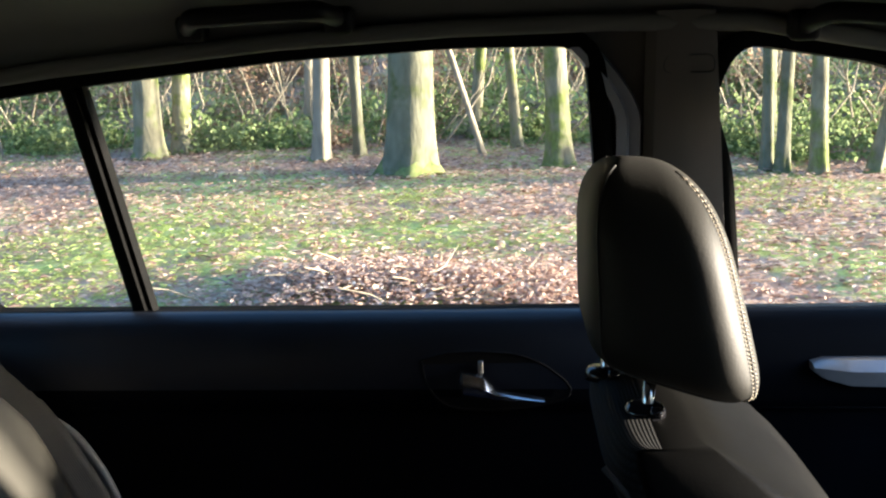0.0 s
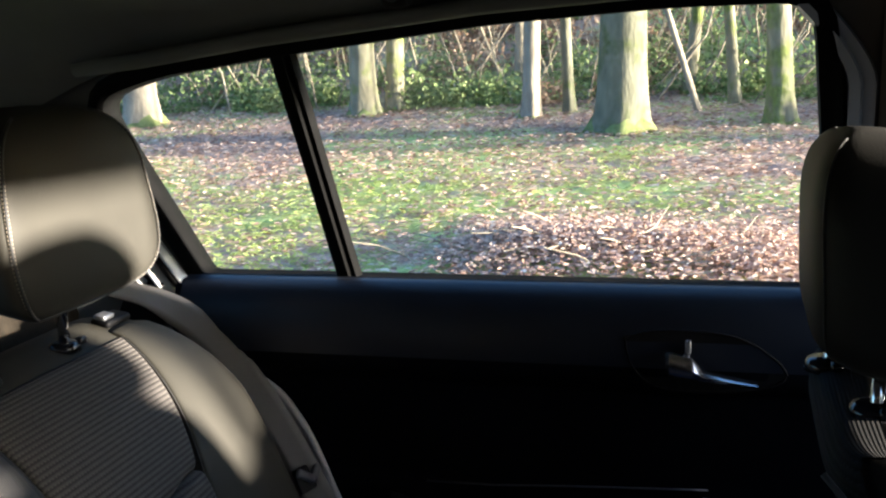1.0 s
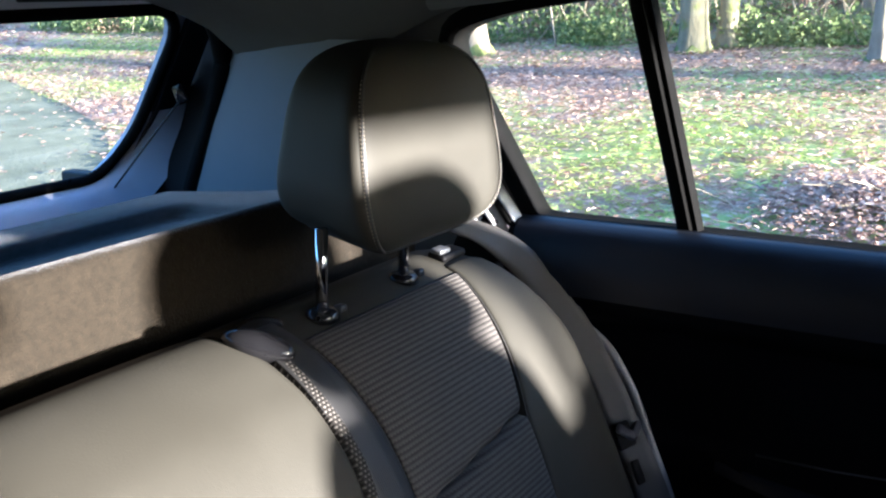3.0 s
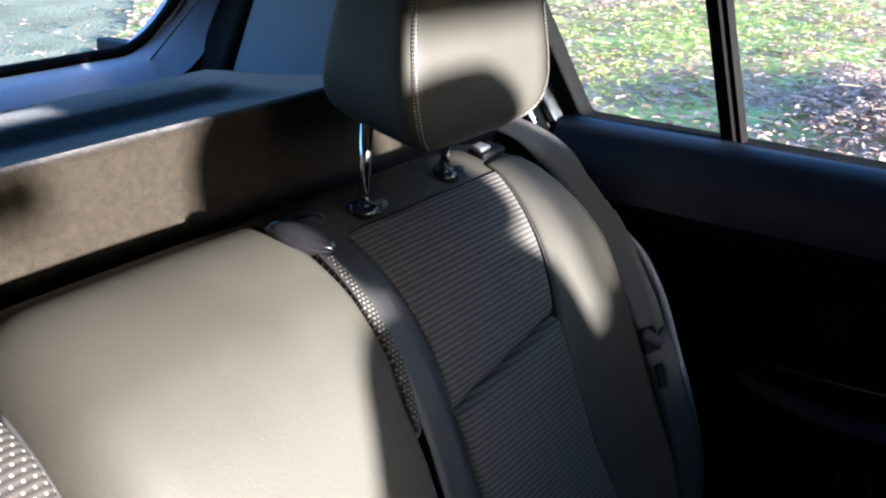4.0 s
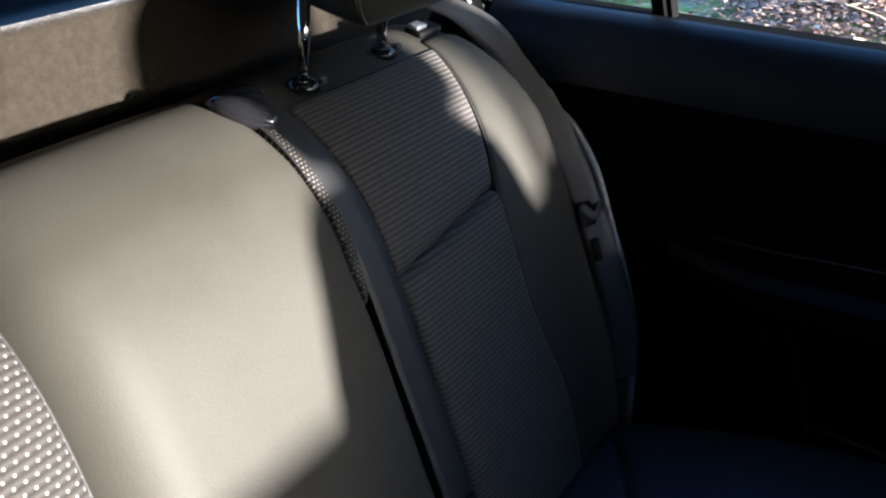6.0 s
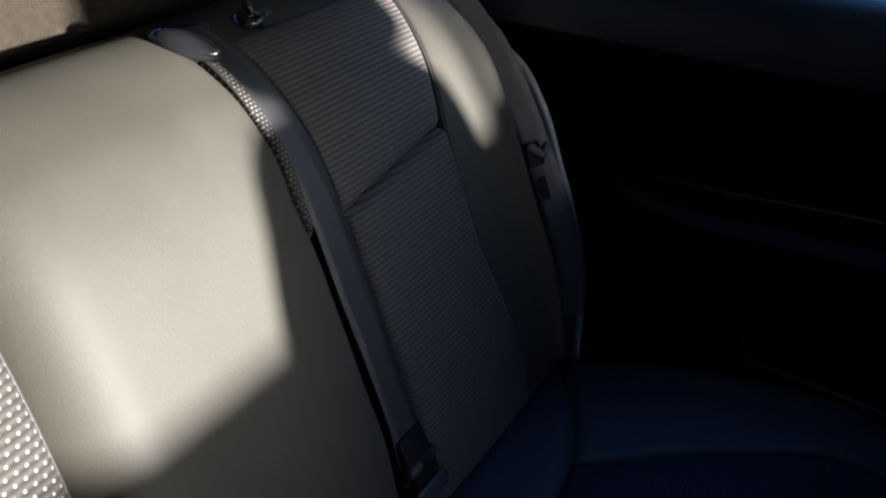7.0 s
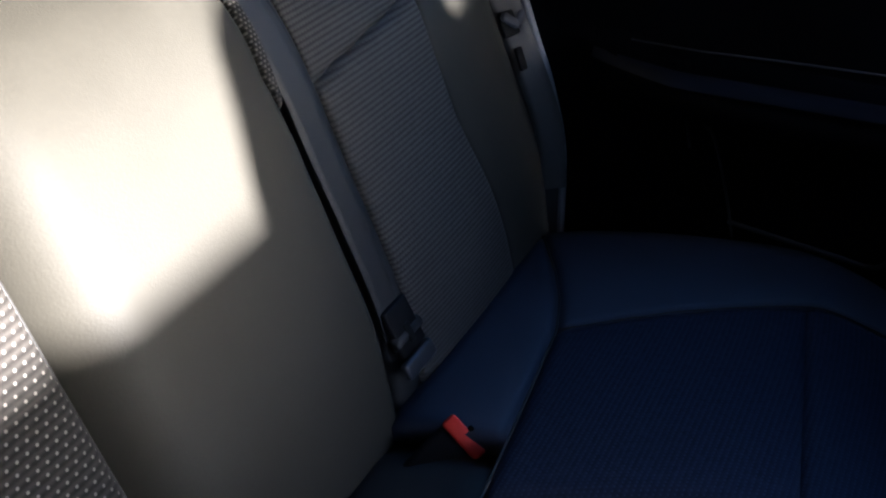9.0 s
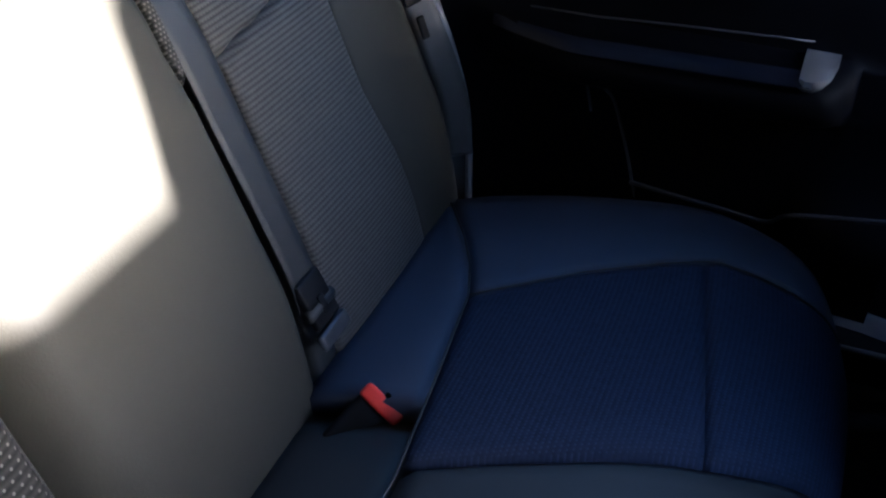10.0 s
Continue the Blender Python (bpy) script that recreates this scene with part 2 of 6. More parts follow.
def ground_material():
    m, t, p = nodes_of("leaf-strewn grassy earth")
    broad = noise_node(t, 0.55, 4, rough=0.55)
    mid = noise_node(t, 4.0, 5)
    fine = noise_node(t, 42.0, 4)
    earth = ramp(t, fine.outputs[0], [(0.25, (0.22, 0.155, 0.12)), (0.5, (0.36, 0.265, 0.21)), (0.75, (0.50, 0.39, 0.32))])
    green = ramp(t, fine.outputs[0], [(0.25, (0.26, 0.31, 0.10)), (0.5, (0.38, 0.45, 0.16)), (0.8, (0.50, 0.57, 0.25))])
    mask = ramp(t, math_node(t, "ADD", math_node(t, "MULTIPLY", broad.outputs[0], 0.7), math_node(t, "MULTIPLY", mid.outputs[0], 0.3)), [(0.47, (0, 0, 0)), (0.56, (1, 1, 1))])
    mx = t.nodes.new("ShaderNodeMix")
    mx.data_type = "RGBA"
    link(t, mask.outputs[0], mx.inputs[0])
    link(t, earth.outputs[0], mx.inputs[6])
    link(t, green.outputs[0], mx.inputs[7])
    link(t, mx.outputs[2], p.inputs["Base Color"])
    p.inputs["Roughness"].default_value = 0.95
    p.inputs["Specular IOR Level"].default_value = 0.1
    bump(t, p, fine.outputs[0], 0.4, 0.015)
    return m


GROUND = ground_material()
GRAVEL = mixed("grey gravel track", (0.12, 0.125, 0.085), (0.20, 0.20, 0.145), 2.2, 0.95, 40, 0.8, 0.02, spec=0.1)


def bark_material(name, pale, dark, moss, moss_amount):
    """Bark with upright furrows, pale lichen blotches and moss patches."""
    m, t, p = nodes_of(name)
    furrow = noise_node(t, 11, 6, stretch=(1, 1, 0.40))
    blotch = noise_node(t, 3.0, 4)
    fine = noise_node(t, 40, 3, stretch=(1, 1, 0.5))
    base = ramp(t, furrow.outputs[0], [(0.3, dark), (0.6, pale)])
    green = ramp(t, fine.outputs[0], [(0.3, tuple(c * 0.5 for c in moss)), (0.7, moss)])
    mask = ramp(t, blotch.outputs[0], [(0.72 - moss_amount * 0.4, (0, 0, 0)), (0.84 - moss_amount * 0.4, (1, 1, 1))])
    mx = t.nodes.new("ShaderNodeMix")
    mx.data_type = "RGBA"
    link(t, mask.outputs[0], mx.inputs[0])
    link(t, base.outputs[0], mx.inputs[6])
    link(t, green.outputs[0], mx.inputs[7])
    link(t, mx.outputs[2], p.inputs["Base Color"])
    p.inputs["Roughness"].default_value = 0.9
    p.inputs["Specular IOR Level"].default_value = 0.15
    b1 = bump(t, p, furrow.outputs[0], 0.7, 0.03)
    bump(t, p, fine.outputs[0], 0.5, 0.01, b1)
    return m


BARK_PALE = bark_material("pale grey bark", (0.156, 0.1466, 0.1053), (0.0975, 0.09204, 0.0624), (0.1092, 0.1209, 0.0468), 0.45)
BARK_MOSSY = bark_material("mossy bark", (0.2125, 0.1913, 0.1318), (0.1105, 0.09775, 0.068), (0.1615, 0.187, 0.05525), 0.55)
BARK_BROWN = bark_material("brown bark", (0.304, 0.252, 0.192), (0.184, 0.152, 0.12), (0.176, 0.176, 0.088), 0.2)
MOSS = mixed("cushion moss", (0.10, 0.115, 0.04), (0.19, 0.205, 0.08), 14, 0.95, 120, 0.9, 0.006, spec=0.1)


# ---- mesh helpers ----
def solid(name, verts, faces, material, parent=None, label="", uvs=None, smooth=True):
    me = bpy.data.meshes.new(name)
    me.from_pydata([tuple(v) for v in verts], [], faces)
    if uvs is not None:
        layer = me.uv_layers.new(name="UVMap")
        idx = np.empty(len(me.loops), dtype=np.int32)
        me.loops.foreach_get("vertex_index", idx)
        layer.data.foreach_set("uv", np.asarray(uvs, dtype=np.float32)[idx].ravel())
    if smooth:
        me.polygons.foreach_set("use_smooth", [True] * len(me.polygons))
    me.materials.append(material)
    me.update()
    ob = new(name, me)
    if parent is not None:
        ob.parent = parent
    return tagged(ob, label)


def part(name, bm, material, parent, label="", smooth=True):
    bmesh.ops.recalc_face_normals(bm, faces=bm.faces)
    me = bpy.data.meshes.new(name)
    bm.to_mesh(me)
    bm.free()
    me.materials.append(material)
    if smooth:
        me.polygons.foreach_set("use_smooth", [True] * len(me.polygons))
    ob = new(name, me)
    if parent is not None:
        ob.parent = parent
    return tagged(ob, label)


def thing(name, label, category, kind="", group=""):
    return tagged(new(name), label, category, group, kind)


def sharp(ob, degrees=35):
    """Smooth shading with crisp edges past an angle."""
    me = ob.data
    bm = bmesh.new()
    bm.from_mesh(me)
    lim = radians(degrees)
    for e in bm.edges:
        e.smooth = len(e.link_faces) == 2 and e.calc_face_angle(4) < lim
    bm.to_mesh(me)
    bm.free()
    return ob


def rbox(size, radius=0.004, steps=2, m=None):
    """A box with rounded edges, as a bmesh."""
    bm = bmesh.new()
    bmesh.ops.create_cube(bm, size=1, matrix=Matrix.Diagonal((*size, 1)))
    if radius:
        bmesh.ops.bevel(bm, geom=bm.edges[:], offset=radius, segments=steps, profile=0.5, affect="EDGES")
    if m is not None:
        bm.transform(m)
    return bm


def slab(name, front, back, nu, nv, material, parent, label="", smooth=True):
    """A closed sheet with thickness: front(a, b) and back(a, b) give places for a, b in 0..1; front also gives u, v in metres."""
    verts, uvs = [], []
    for fn in (front, back):
        for j in range(nv + 1):
            for i in range(nu + 1):
                q = fn(i / nu, j / nv)
                verts.append(q[:3])
                uvs.append(q[3:5] if len(q) > 3 else (0, 0))
    n, w = (nu + 1) * (nv + 1), nu + 1
    uvs[n:] = uvs[:n]
    faces = []
    for j in range(nv):
        for i in range(nu):
            a = j * w + i
            faces.append((a, a + 1, a + w + 1, a + w))
            faces.append((n + a, n + a + w, n + a + w + 1, n + a + 1))
    rim = [i for i in range(nu)] + [j * w + nu for j in range(nv)] + [nv * w + i for i in range(nu, 0, -1)] + [j * w for j in range(nv, 0, -1)]
    for a, b in zip(rim, rim[1:] + rim[:1]):
        faces.append((a, n + a, n + b, b))
    return solid(name, verts, faces, material, parent, label, uvs, smooth)


def tube(name, points, radius, material, parent, label="", sides=8, closed=False):
    """A round cord or rod along points; radius a number or a list."""
    pts = [Vector(p) for p in points]
    n = len(pts)
    verts, faces = [], []
    up = Vector((0.13, 0.21, 0.97)).normalized()
    for i, p in enumerate(pts):
        a = pts[(i - 1) % n] if closed or i > 0 else p
        b = pts[(i + 1) % n] if closed or i < n - 1 else p
        d = (b - a).normalized()
        s = d.cross(up)
        if s.length < 1e-3:
            s = d.cross(Vector((1, 0, 0)))
        s.normalize()
        q = s.cross(d)
        r = radius[i] if isinstance(radius, (list, tuple)) else radius
        for k in range(sides):
            w = 2 * math.pi * k / sides
            verts.append(p + (s * math.cos(w) + q * math.sin(w)) * r)
    for i in range(n if closed else n - 1):
        for k in range(sides):
            a, b = i * sides + k, i * sides + (k + 1) % sides
            c, d = ((i + 1) % n) * sides + (k + 1) % sides, ((i + 1) % n) * sides + k
            faces.append((a, b, c, d))
    if not closed:
        faces.append(tuple(range(sides))[::-1])
        faces.append(tuple((n - 1) * sides + k for k in range(sides)))
    return solid(name, verts, faces, material, parent, label)


def smooth_line(points, steps=8):
    """Points of a smooth curve (Catmull-Rom) through the given ones."""
    p = [Vector(q) for q in points]
    out = []
    for i in range(len(p) - 1):
        p0, p1, p2, p3 = p[max(i - 1, 0)], p[i], p[i + 1], p[min(i + 2, len(p) - 1)]
        for k in range(steps):
            u = k / steps
            out.append(0.5 * ((2 * p1) + (p2 - p0) * u + (2 * p0 - 5 * p1 + 4 * p2 - p3) * u * u + (3 * p1 - p0 - 3 * p2 + p3) * u ** 3))
    return out + [p[-1]]


def strap(name, points, across, width, thick, material, parent, label="", steps=8):
    """A flat band along a smooth curve; across: the band's cross direction at each given point."""
    line = smooth_line(points, steps)
    side = smooth_line(across, steps)
    acc, length = [0.0], 0.0
    for a, b in zip(line, line[1:]):
        length += (b - a).length
        acc.append(length)

    def place(a, b, lift):
        k = min(int(round(b * (len(line) - 1))), len(line) - 1)
        d = (line[min(k + 1, len(line) - 1)] - line[max(k - 1, 0)]).normalized()
        s = (side[k] - d * side[k].dot(d)).normalized()
        nrm = s.cross(d)
        return (*(line[k] + s * (a - 0.5) * width + nrm * lift), a * width, acc[k])

    return slab(name, lambda a, b: place(a, b, thick / 2), lambda a, b: place(a, b, -thick / 2), 4, len(line) - 1, material, parent, label)


# ---- the car's shell ----
def wall_x(z, off=0.0):
    """The leaning plane of the side windows, on the left side of the car."""
    return -0.72 + 0.238 * (z - 1.015) + off


def rounded(poly, radius, steps=5):
    """A polygon in (y, z) with its corners rounded; radius a number or one for each corner."""
    out = []
    n = len(poly)
    for i, p in enumerate(poly):
        r = radius[i] if isinstance(radius, (list, tuple)) else radius
        p, a, b = Vector(p), Vector(poly[i - 1]), Vector(poly[(i + 1) % n])
        u, v = (a - p), (b - p)
        d = min(r, u.length * 0.45, v.length * 0.45)
        q0, q1 = p + u.normalized() * d, p + v.normalized() * d
        if r < 1e-4:
            out.append(p)
            continue
        for k in range(steps + 1):
            w = k / steps
            out.append(q0 * (1 - w) ** 2 + p * 2 * w * (1 - w) + q1 * w ** 2)
    return out


def grown(poly, d):
    """The polygon pushed outwards by d (it runs clockwise or not: the sign of d tells)."""
    out = []
    n = len(poly)
    for i in range(n):
        e0 = (poly[i] - poly[i - 1]).normalized()
        e1 = (poly[(i + 1) % n] - poly[i]).normalized()
        t = (e0 + e1).normalized()
        out.append(poly[i] + Vector((-t.y, t.x)) * d)
    return out


REAR_WIN = rounded([(0.047, 1.012), (-0.060, 1.258), (0.035, 1.286), (0.20, 1.306), (0.47, 1.332), (0.67, 1.341), (0.822, 1.340), (0.850, 1.010)],
                   [0.012, 0.05, 0.05, 0.03, 0.03, 0.03, 0.04, 0.006])
FRONT_WIN = rounded([(1.012, 1.0), (0.990, 1.19), (0.962, 1.275), (0.99, 1.336), (1.15, 1.309), (1.42, 1.20), (1.70, 1.0)],
                    [0.006, 0.03, 0.03, 0.04, 0.03, 0.03, 0.02])


def within(p, poly):
    """Whether a point lies inside a polygon."""
    odd = False
    for a, b in zip(poly, list(poly[1:]) + [poly[0]]):
        if (a[1] > p[1]) != (b[1] > p[1]) and p[0] < (b[0] - a[0]) * (p[1] - a[1]) / (b[1] - a[1]) + a[0]:
            odd = not odd
    return odd


def fill(bm, edges, holes, flat):
    """Fill outlines and take the faces out of the openings."""
    bmesh.ops.triangle_fill(bm, use_beauty=False, use_dissolve=False, edges=edges)
    gone = [f for f in bm.faces if any(within(flat(f.calc_center_median()), h) for h in holes)]
    bmesh.ops.delete(bm, geom=gone, context="FACES_ONLY")


def plate(outer, holes, x_of, thick, name, material, parent=None, label="", mirror=1):
    """A wall plate in (y, z) with real openings through it."""
    bm = bmesh.new()
    edges = []
    for loop in (outer, *holes):
        vs = [bm.verts.new((x_of(p[1]) * mirror, p[0], p[1])) for p in loop]
        edges += [bm.edges.new((a, b)) for a, b in zip(vs, vs[1:] + vs[:1])]
    fill(bm, edges, holes, lambda c: (c.y, c.z))
    ex = bmesh.ops.extrude_face_region(bm, geom=bm.faces[:])
    for v in ex["geom"]:
        if isinstance(v, bmesh.types.BMVert):
            v.co.x -= thick * mirror
    return part(name, bm, material, parent, label, smooth=False)


def ring(poly, inner, outer, x_of, x_near, x_far, name, material, parent, label="", mirror=1):
    """A frame round an opening, between two offsets of its outline, with depth in x."""
    a, b = grown(poly, inner), grown(poly, outer)
    n = len(poly)
    verts, faces = [], []
    for i in range(n):
        for p, dx in ((a[i], x_far), (a[i], x_near - 0.003), (a[i] * 0.7 + b[i] * 0.3, x_near), (b[i] * 0.7 + a[i] * 0.3, x_near), (b[i], x_near - 0.003), (b[i], x_far)):
            verts.append(((x_of(p[1]) + dx) * mirror, p[0], p[1]))
    for i in range(n):
        j = (i + 1) % n
        for k in range(6):
            l = (k + 1) % 6
            faces.append((i * 6 + k, i * 6 + l, j * 6 + l, j * 6 + k))
    return sharp(solid(name, verts, faces, material, parent, label), 50)


def loft(name, sections, material, parent, label="", closed=False, crisp=40):
    """A skin through rows of points, one row for each section."""
    n = len(sections[0])
    verts = [p for s in sections for p in s]
    faces = []
    for i in range(len(sections) - 1):
        for k in range(n if closed else n - 1):
            l = (k + 1) % n
            faces.append((i * n + k, i * n + l, (i + 1) * n + l, (i + 1) * n + k))
    if closed:
        faces.append(tuple(range(n))[::-1])
        faces.append(tuple((len(sections) - 1) * n + k for k in range(n)))
    ob = solid(name, verts, faces, material, parent, label)
    bm = bmesh.new()
    bm.from_mesh(ob.data)
    bmesh.ops.recalc_face_normals(bm, faces=bm.faces)
    bm.to_mesh(ob.data)
    bm.free()
    return sharp(ob, crisp)


SIDE_OUT = [(-0.34, 0.99), (-0.34, 1.30), (-0.1, 1.36), (0.3, 1.385), (0.8, 1.39), (1.1, 1.375), (1.36, 1.28), (1.80, 0.99)]
SIDE_OUT = [Vector(p) for p in SIDE_OUT]
# the unseen right wall gets no window openings, to block light from that side
for mirror, side in ((1, "left"), (-1, "right")):
    w = plate(SIDE_OUT, [grown(REAR_WIN, 0.014), grown(FRONT_WIN, 0.012)] if mirror > 0 else [], lambda z: wall_x(z, -0.012), 0.017, "wall_" + side, PILLAR, mirror=mirror)
    tagged(w, "grey-brown side of the cabin, windowless on the unseen right", "wall", kind="structure")

# pillar between the doors, with the silver door jamb beside it
pillar = thing("trim", "grey-brown trim on the pillar between the doors", "pillar trim", "structure")
PZ = [0.98, 1.05, 1.12, 1.19, 1.25, 1.30, 1.345, 1.37]
loft("pillar_cover", [[(wall_x(z, 0.004), 0.888 - 0.008 * (z - 1), z), (wall_x(z, 0.024), 0.898 - 0.008 * (z - 1), z), (wall_x(z, 0.032), 0.94 - 0.06 * max(z - 1.1, 0), z),
                      (wall_x(z, 0.022), 0.987 - 0.10 * max(z - 1.08, 0), z), (wall_x(z, -0.004), 0.992 - 0.10 * max(z - 1.08, 0), z)] for z in PZ], PILLAR, pillar)
slot = rounded([(0.905, 1.322), (0.957, 1.322), (0.960, 1.303), (0.903, 1.303)], 0.009, 4)
tube("slot_seam", [(wall_x(p[1], 0.0245 + 0.008 * min((p[0] - 0.898) / 0.04, 1)), p[0], p[1]) for p in slot], 0.0010, PIPING, pillar, closed=True, sides=6)
jamb = thing("trim", "silver painted door jamb beside the pillar", "door jamb", "structure")
loft("jamb", [[(wall_x(z, dx), y - 0.012 * (z - 1) - 2.2 * max(z - 1.25, 0) ** 1.5, z) for dx, y in ((-0.02, 0.856), (0.010, 0.858), (0.012, 0.869), (0.003, 0.873), (0.008, 0.885), (-0.02, 0.892))] for z in (0.98, 1.05, 1.12, 1.19, 1.25, 1.262, 1.274, 1.286, 1.298, 1.31, 1.322, 1.334)], JAMB, jamb, crisp=60)


def door_section(y, arm, deep):
    """Inner skin of the door across the car at y; arm: how far the armrest stands out, deep: the lower pocket."""
    return [(-0.735, y, 1.008), (-0.712, y, 1.016), (-0.697, y, 1.013), (-0.684, y, 1.002), (-0.674, y, 0.982), (-0.668, y, 0.950), (-0.670, y, 0.915), (-0.677, y, 0.899),
            (-0.684, y, 0.895), (-0.689, y, 0.885), (-0.691, y, 0.82), (-0.690, y, 0.765), (-0.688, y, 0.752), (-0.684 + arm * 0.3, y, 0.747), (-0.684 + arm * 0.75, y, 0.738), (-0.684 + arm * 0.97, y, 0.722), (-0.684 + arm, y, 0.708),
            (-0.684 + arm * 0.95, y, 0.695), (-0.684 + arm * 0.6, y, 0.680), (-0.686, y, 0.668), (-0.690, y, 0.60), (-0.688 + deep * 0.4, y, 0.55), (-0.688 + deep, y, 0.535), (-0.684 + deep, y, 0.50), (-0.686 + deep * 0.6, y, 0.40), (-0.69, y, 0.33), (-0.70, y, 0.28)]


door = thing("door_1", "black rear door with a fixed quarter pane, closed", "car door", "structure")
ys = [0.02, 0.08, 0.16, 0.24, 0.27, 0.30, 0.36, 0.44, 0.52, 0.60, 0.66, 0.70, 0.722, 0.735, 0.75, 0.765, 0.775, 0.81, 0.86]
rows = []
for y in ys:
    arm = 0.075 * min(max((y - 0.30) / 0.14, 0), 1) ** 0.7 * (1.0 if y < 0.72 else max(0.0, 1 - ((y - 0.72) / 0.055) ** 2) ** 0.5)
    deep = 0.045 * min(max((y - 0.73) / 0.05, 0), 1)
    rows.append(door_section(y, arm, deep))
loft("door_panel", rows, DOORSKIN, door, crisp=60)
loft("outer_skin", [[(-0.80, y, 1.0), (-0.84, y, 0.85), (-0.85, y, 0.6), (-0.82, y, 0.3)] for y in (0.0, 0.4, 0.88)], PAINT, door, "silver painted outer skin")
ring(REAR_WIN, -0.004, 0.018, wall_x, 0.012, -0.03, "window_frame", RUBBER, door, "black rubber window frame")
loft("divider_bar", [[(wall_x(z, -0.014), y0 + 0.002, z), (wall_x(z, 0.002), y0 + 0.002, z), (wall_x(z, 0.007), y0 + 0.008, z), (wall_x(z, 0.007), y1 - 0.012, z), (wall_x(z, 0.000), y1 - 0.007, z), (wall_x(z, 0.003), y1 - 0.003, z), (wall_x(z, -0.014), y1 - 0.001, z)]
                     for z, y0, y1 in ((1.008, 0.240, 0.272), (1.16, 0.2185, 0.250), (1.312, 0.195, 0.228))], RUBBER, door, "matt black divider bar", closed=True)


def pane(name, poly, x_of, dx, material, parent, mirror=1):
    bm = bmesh.new()
    vs = [bm.verts.new(((x_of(p[1]) + dx) * mirror, p[0], p[1])) for p in poly]
    f = bm.faces.new(vs)
    ex = bmesh.ops.extrude_face_region(bm, geom=[f])
    for v in ex["geom"]:
        if isinstance(v, bmesh.types.BMVert):
            v.co.x -= 0.004 * mirror
    bmesh.ops.triangulate(bm, faces=[f for f in bm.faces if len(f.verts) > 4])
    ob = part(name, bm, material, parent, smooth=False)
    ob.visible_shadow = False
    return ob


def clipped(poly, keep):
    """The part of a polygon on one side of the divider bar's middle line; keep is +1 ahead of it, -1 behind."""
    def f(p):
        return keep * ((p[0] - 0.255) + (p[1] - 1.012) * 0.1445)
    out = []
    for a, b in zip(poly, list(poly[1:]) + [poly[0]]):
        if f(a) >= 0:
            out.append(a)
        if (f(a) >= 0) != (f(b) >= 0):
            w = f(a) / (f(a) - f(b))
            out.append(a * (1 - w) + b * w)
    return out


GROWN = grown(REAR_WIN, 0.008)
pane("pane", clipped(GROWN, 1), wall_x, -0.012, GLASS, door)
pane("pane", clipped(GROWN, -1), wall_x, -0.012, GLASS, door)
# lower rubber lip along the sill
tube("sill_seal", [(wall_x(1.012, 0.010), y, 1.0145) for y in (0.05, 0.25, 0.45, 0.65, 0.848)], 0.0035, RUBBER, door)
# thin overlay on the door's top edge, coloured as if the sky lit it
loft("sill_sheen", [[(-0.733, y, 1.0095), (-0.712, y, 1.0178), (-0.6965, y, 1.0148), (-0.6825, y, 1.0035), (-0.6723, y, 0.983), (-0.6668, y, 0.952), (-0.6682, y, 0.925)] for y in (0.03, 0.2, 0.45, 0.7, 0.858)], SILLSHEEN, door, "black door top lightened as sky sheen", crisp=80)
# door opener: recess, cup, chrome lever
bezel = [(-0.667, 0.618, 0.962), (-0.667, 0.66, 0.972), (-0.667, 0.74, 0.968), (-0.668, 0.79, 0.940), (-0.669, 0.797, 0.915), (-0.671, 0.74, 0.900), (-0.671, 0.66, 0.900), (-0.669, 0.628, 0.925)]
tube("handle_recess_rim", smooth_line(bezel + [bezel[0]], 5)[:-1], 0.0016, BLACK, door, "black rim of the opener's recess", closed=True)
bm = bmesh.new()
vs = [bm.verts.new((p[0] - 0.0005, p[1], p[2])) for p in smooth_line(bezel + [bezel[0]], 5)[:-1]]
f = bm.faces.new(vs)
part("handle_recess", bm, BLACK, door, smooth=False)
loft("handle", [[(x, y, z + h), (x + 0.008, y, z + h * 0.9), (x + 0.013, y, z + h * 0.2), (x + 0.010, y, z - h * 0.6), (x, y, z - h)]
                        for x, y, z, h in ((-0.664, 0.667, 0.934, 0.013), (-0.658, 0.671, 0.935, 0.016), (-0.657, 0.694, 0.931, 0.016), (-0.658, 0.701, 0.927, 0.011), (-0.659, 0.710, 0.922, 0.006), (-0.660, 0.730, 0.919, 0.005), (-0.661, 0.752, 0.916, 0.0045), (-0.662, 0.769, 0.914, 0.004))], CHROME, door, "chrome lever")
part("lock_knob", rbox((0.008, 0.007, 0.016), 0.002, 2, pose(-0.662, 0.692, 0.955)), SILVERTRIM, door, "grey locking knob")
# strip laid over the armrest, its blue sky highlight put into the colour
arm_rows = []
for y in np.linspace(0.315, 0.722, 18):
    a = 0.075 * min(max((y - 0.30) / 0.14, 0), 1) ** 0.7 * (1.0 if y < 0.72 else max(0.0, 1 - ((y - 0.72) / 0.055) ** 2) ** 0.5)
    d = 0.03 * (y - 0.5)
    arm_rows.append([(-0.684 + a * 0.62, y, 0.7455 + d), (-0.684 + a * 0.76, y, 0.7425 + d), (-0.683 + a * 0.90, y, 0.733 + d)])
loft("armrest", arm_rows, ARMSHEEN, door, "black armrest top with a painted blue sheen", crisp=80)
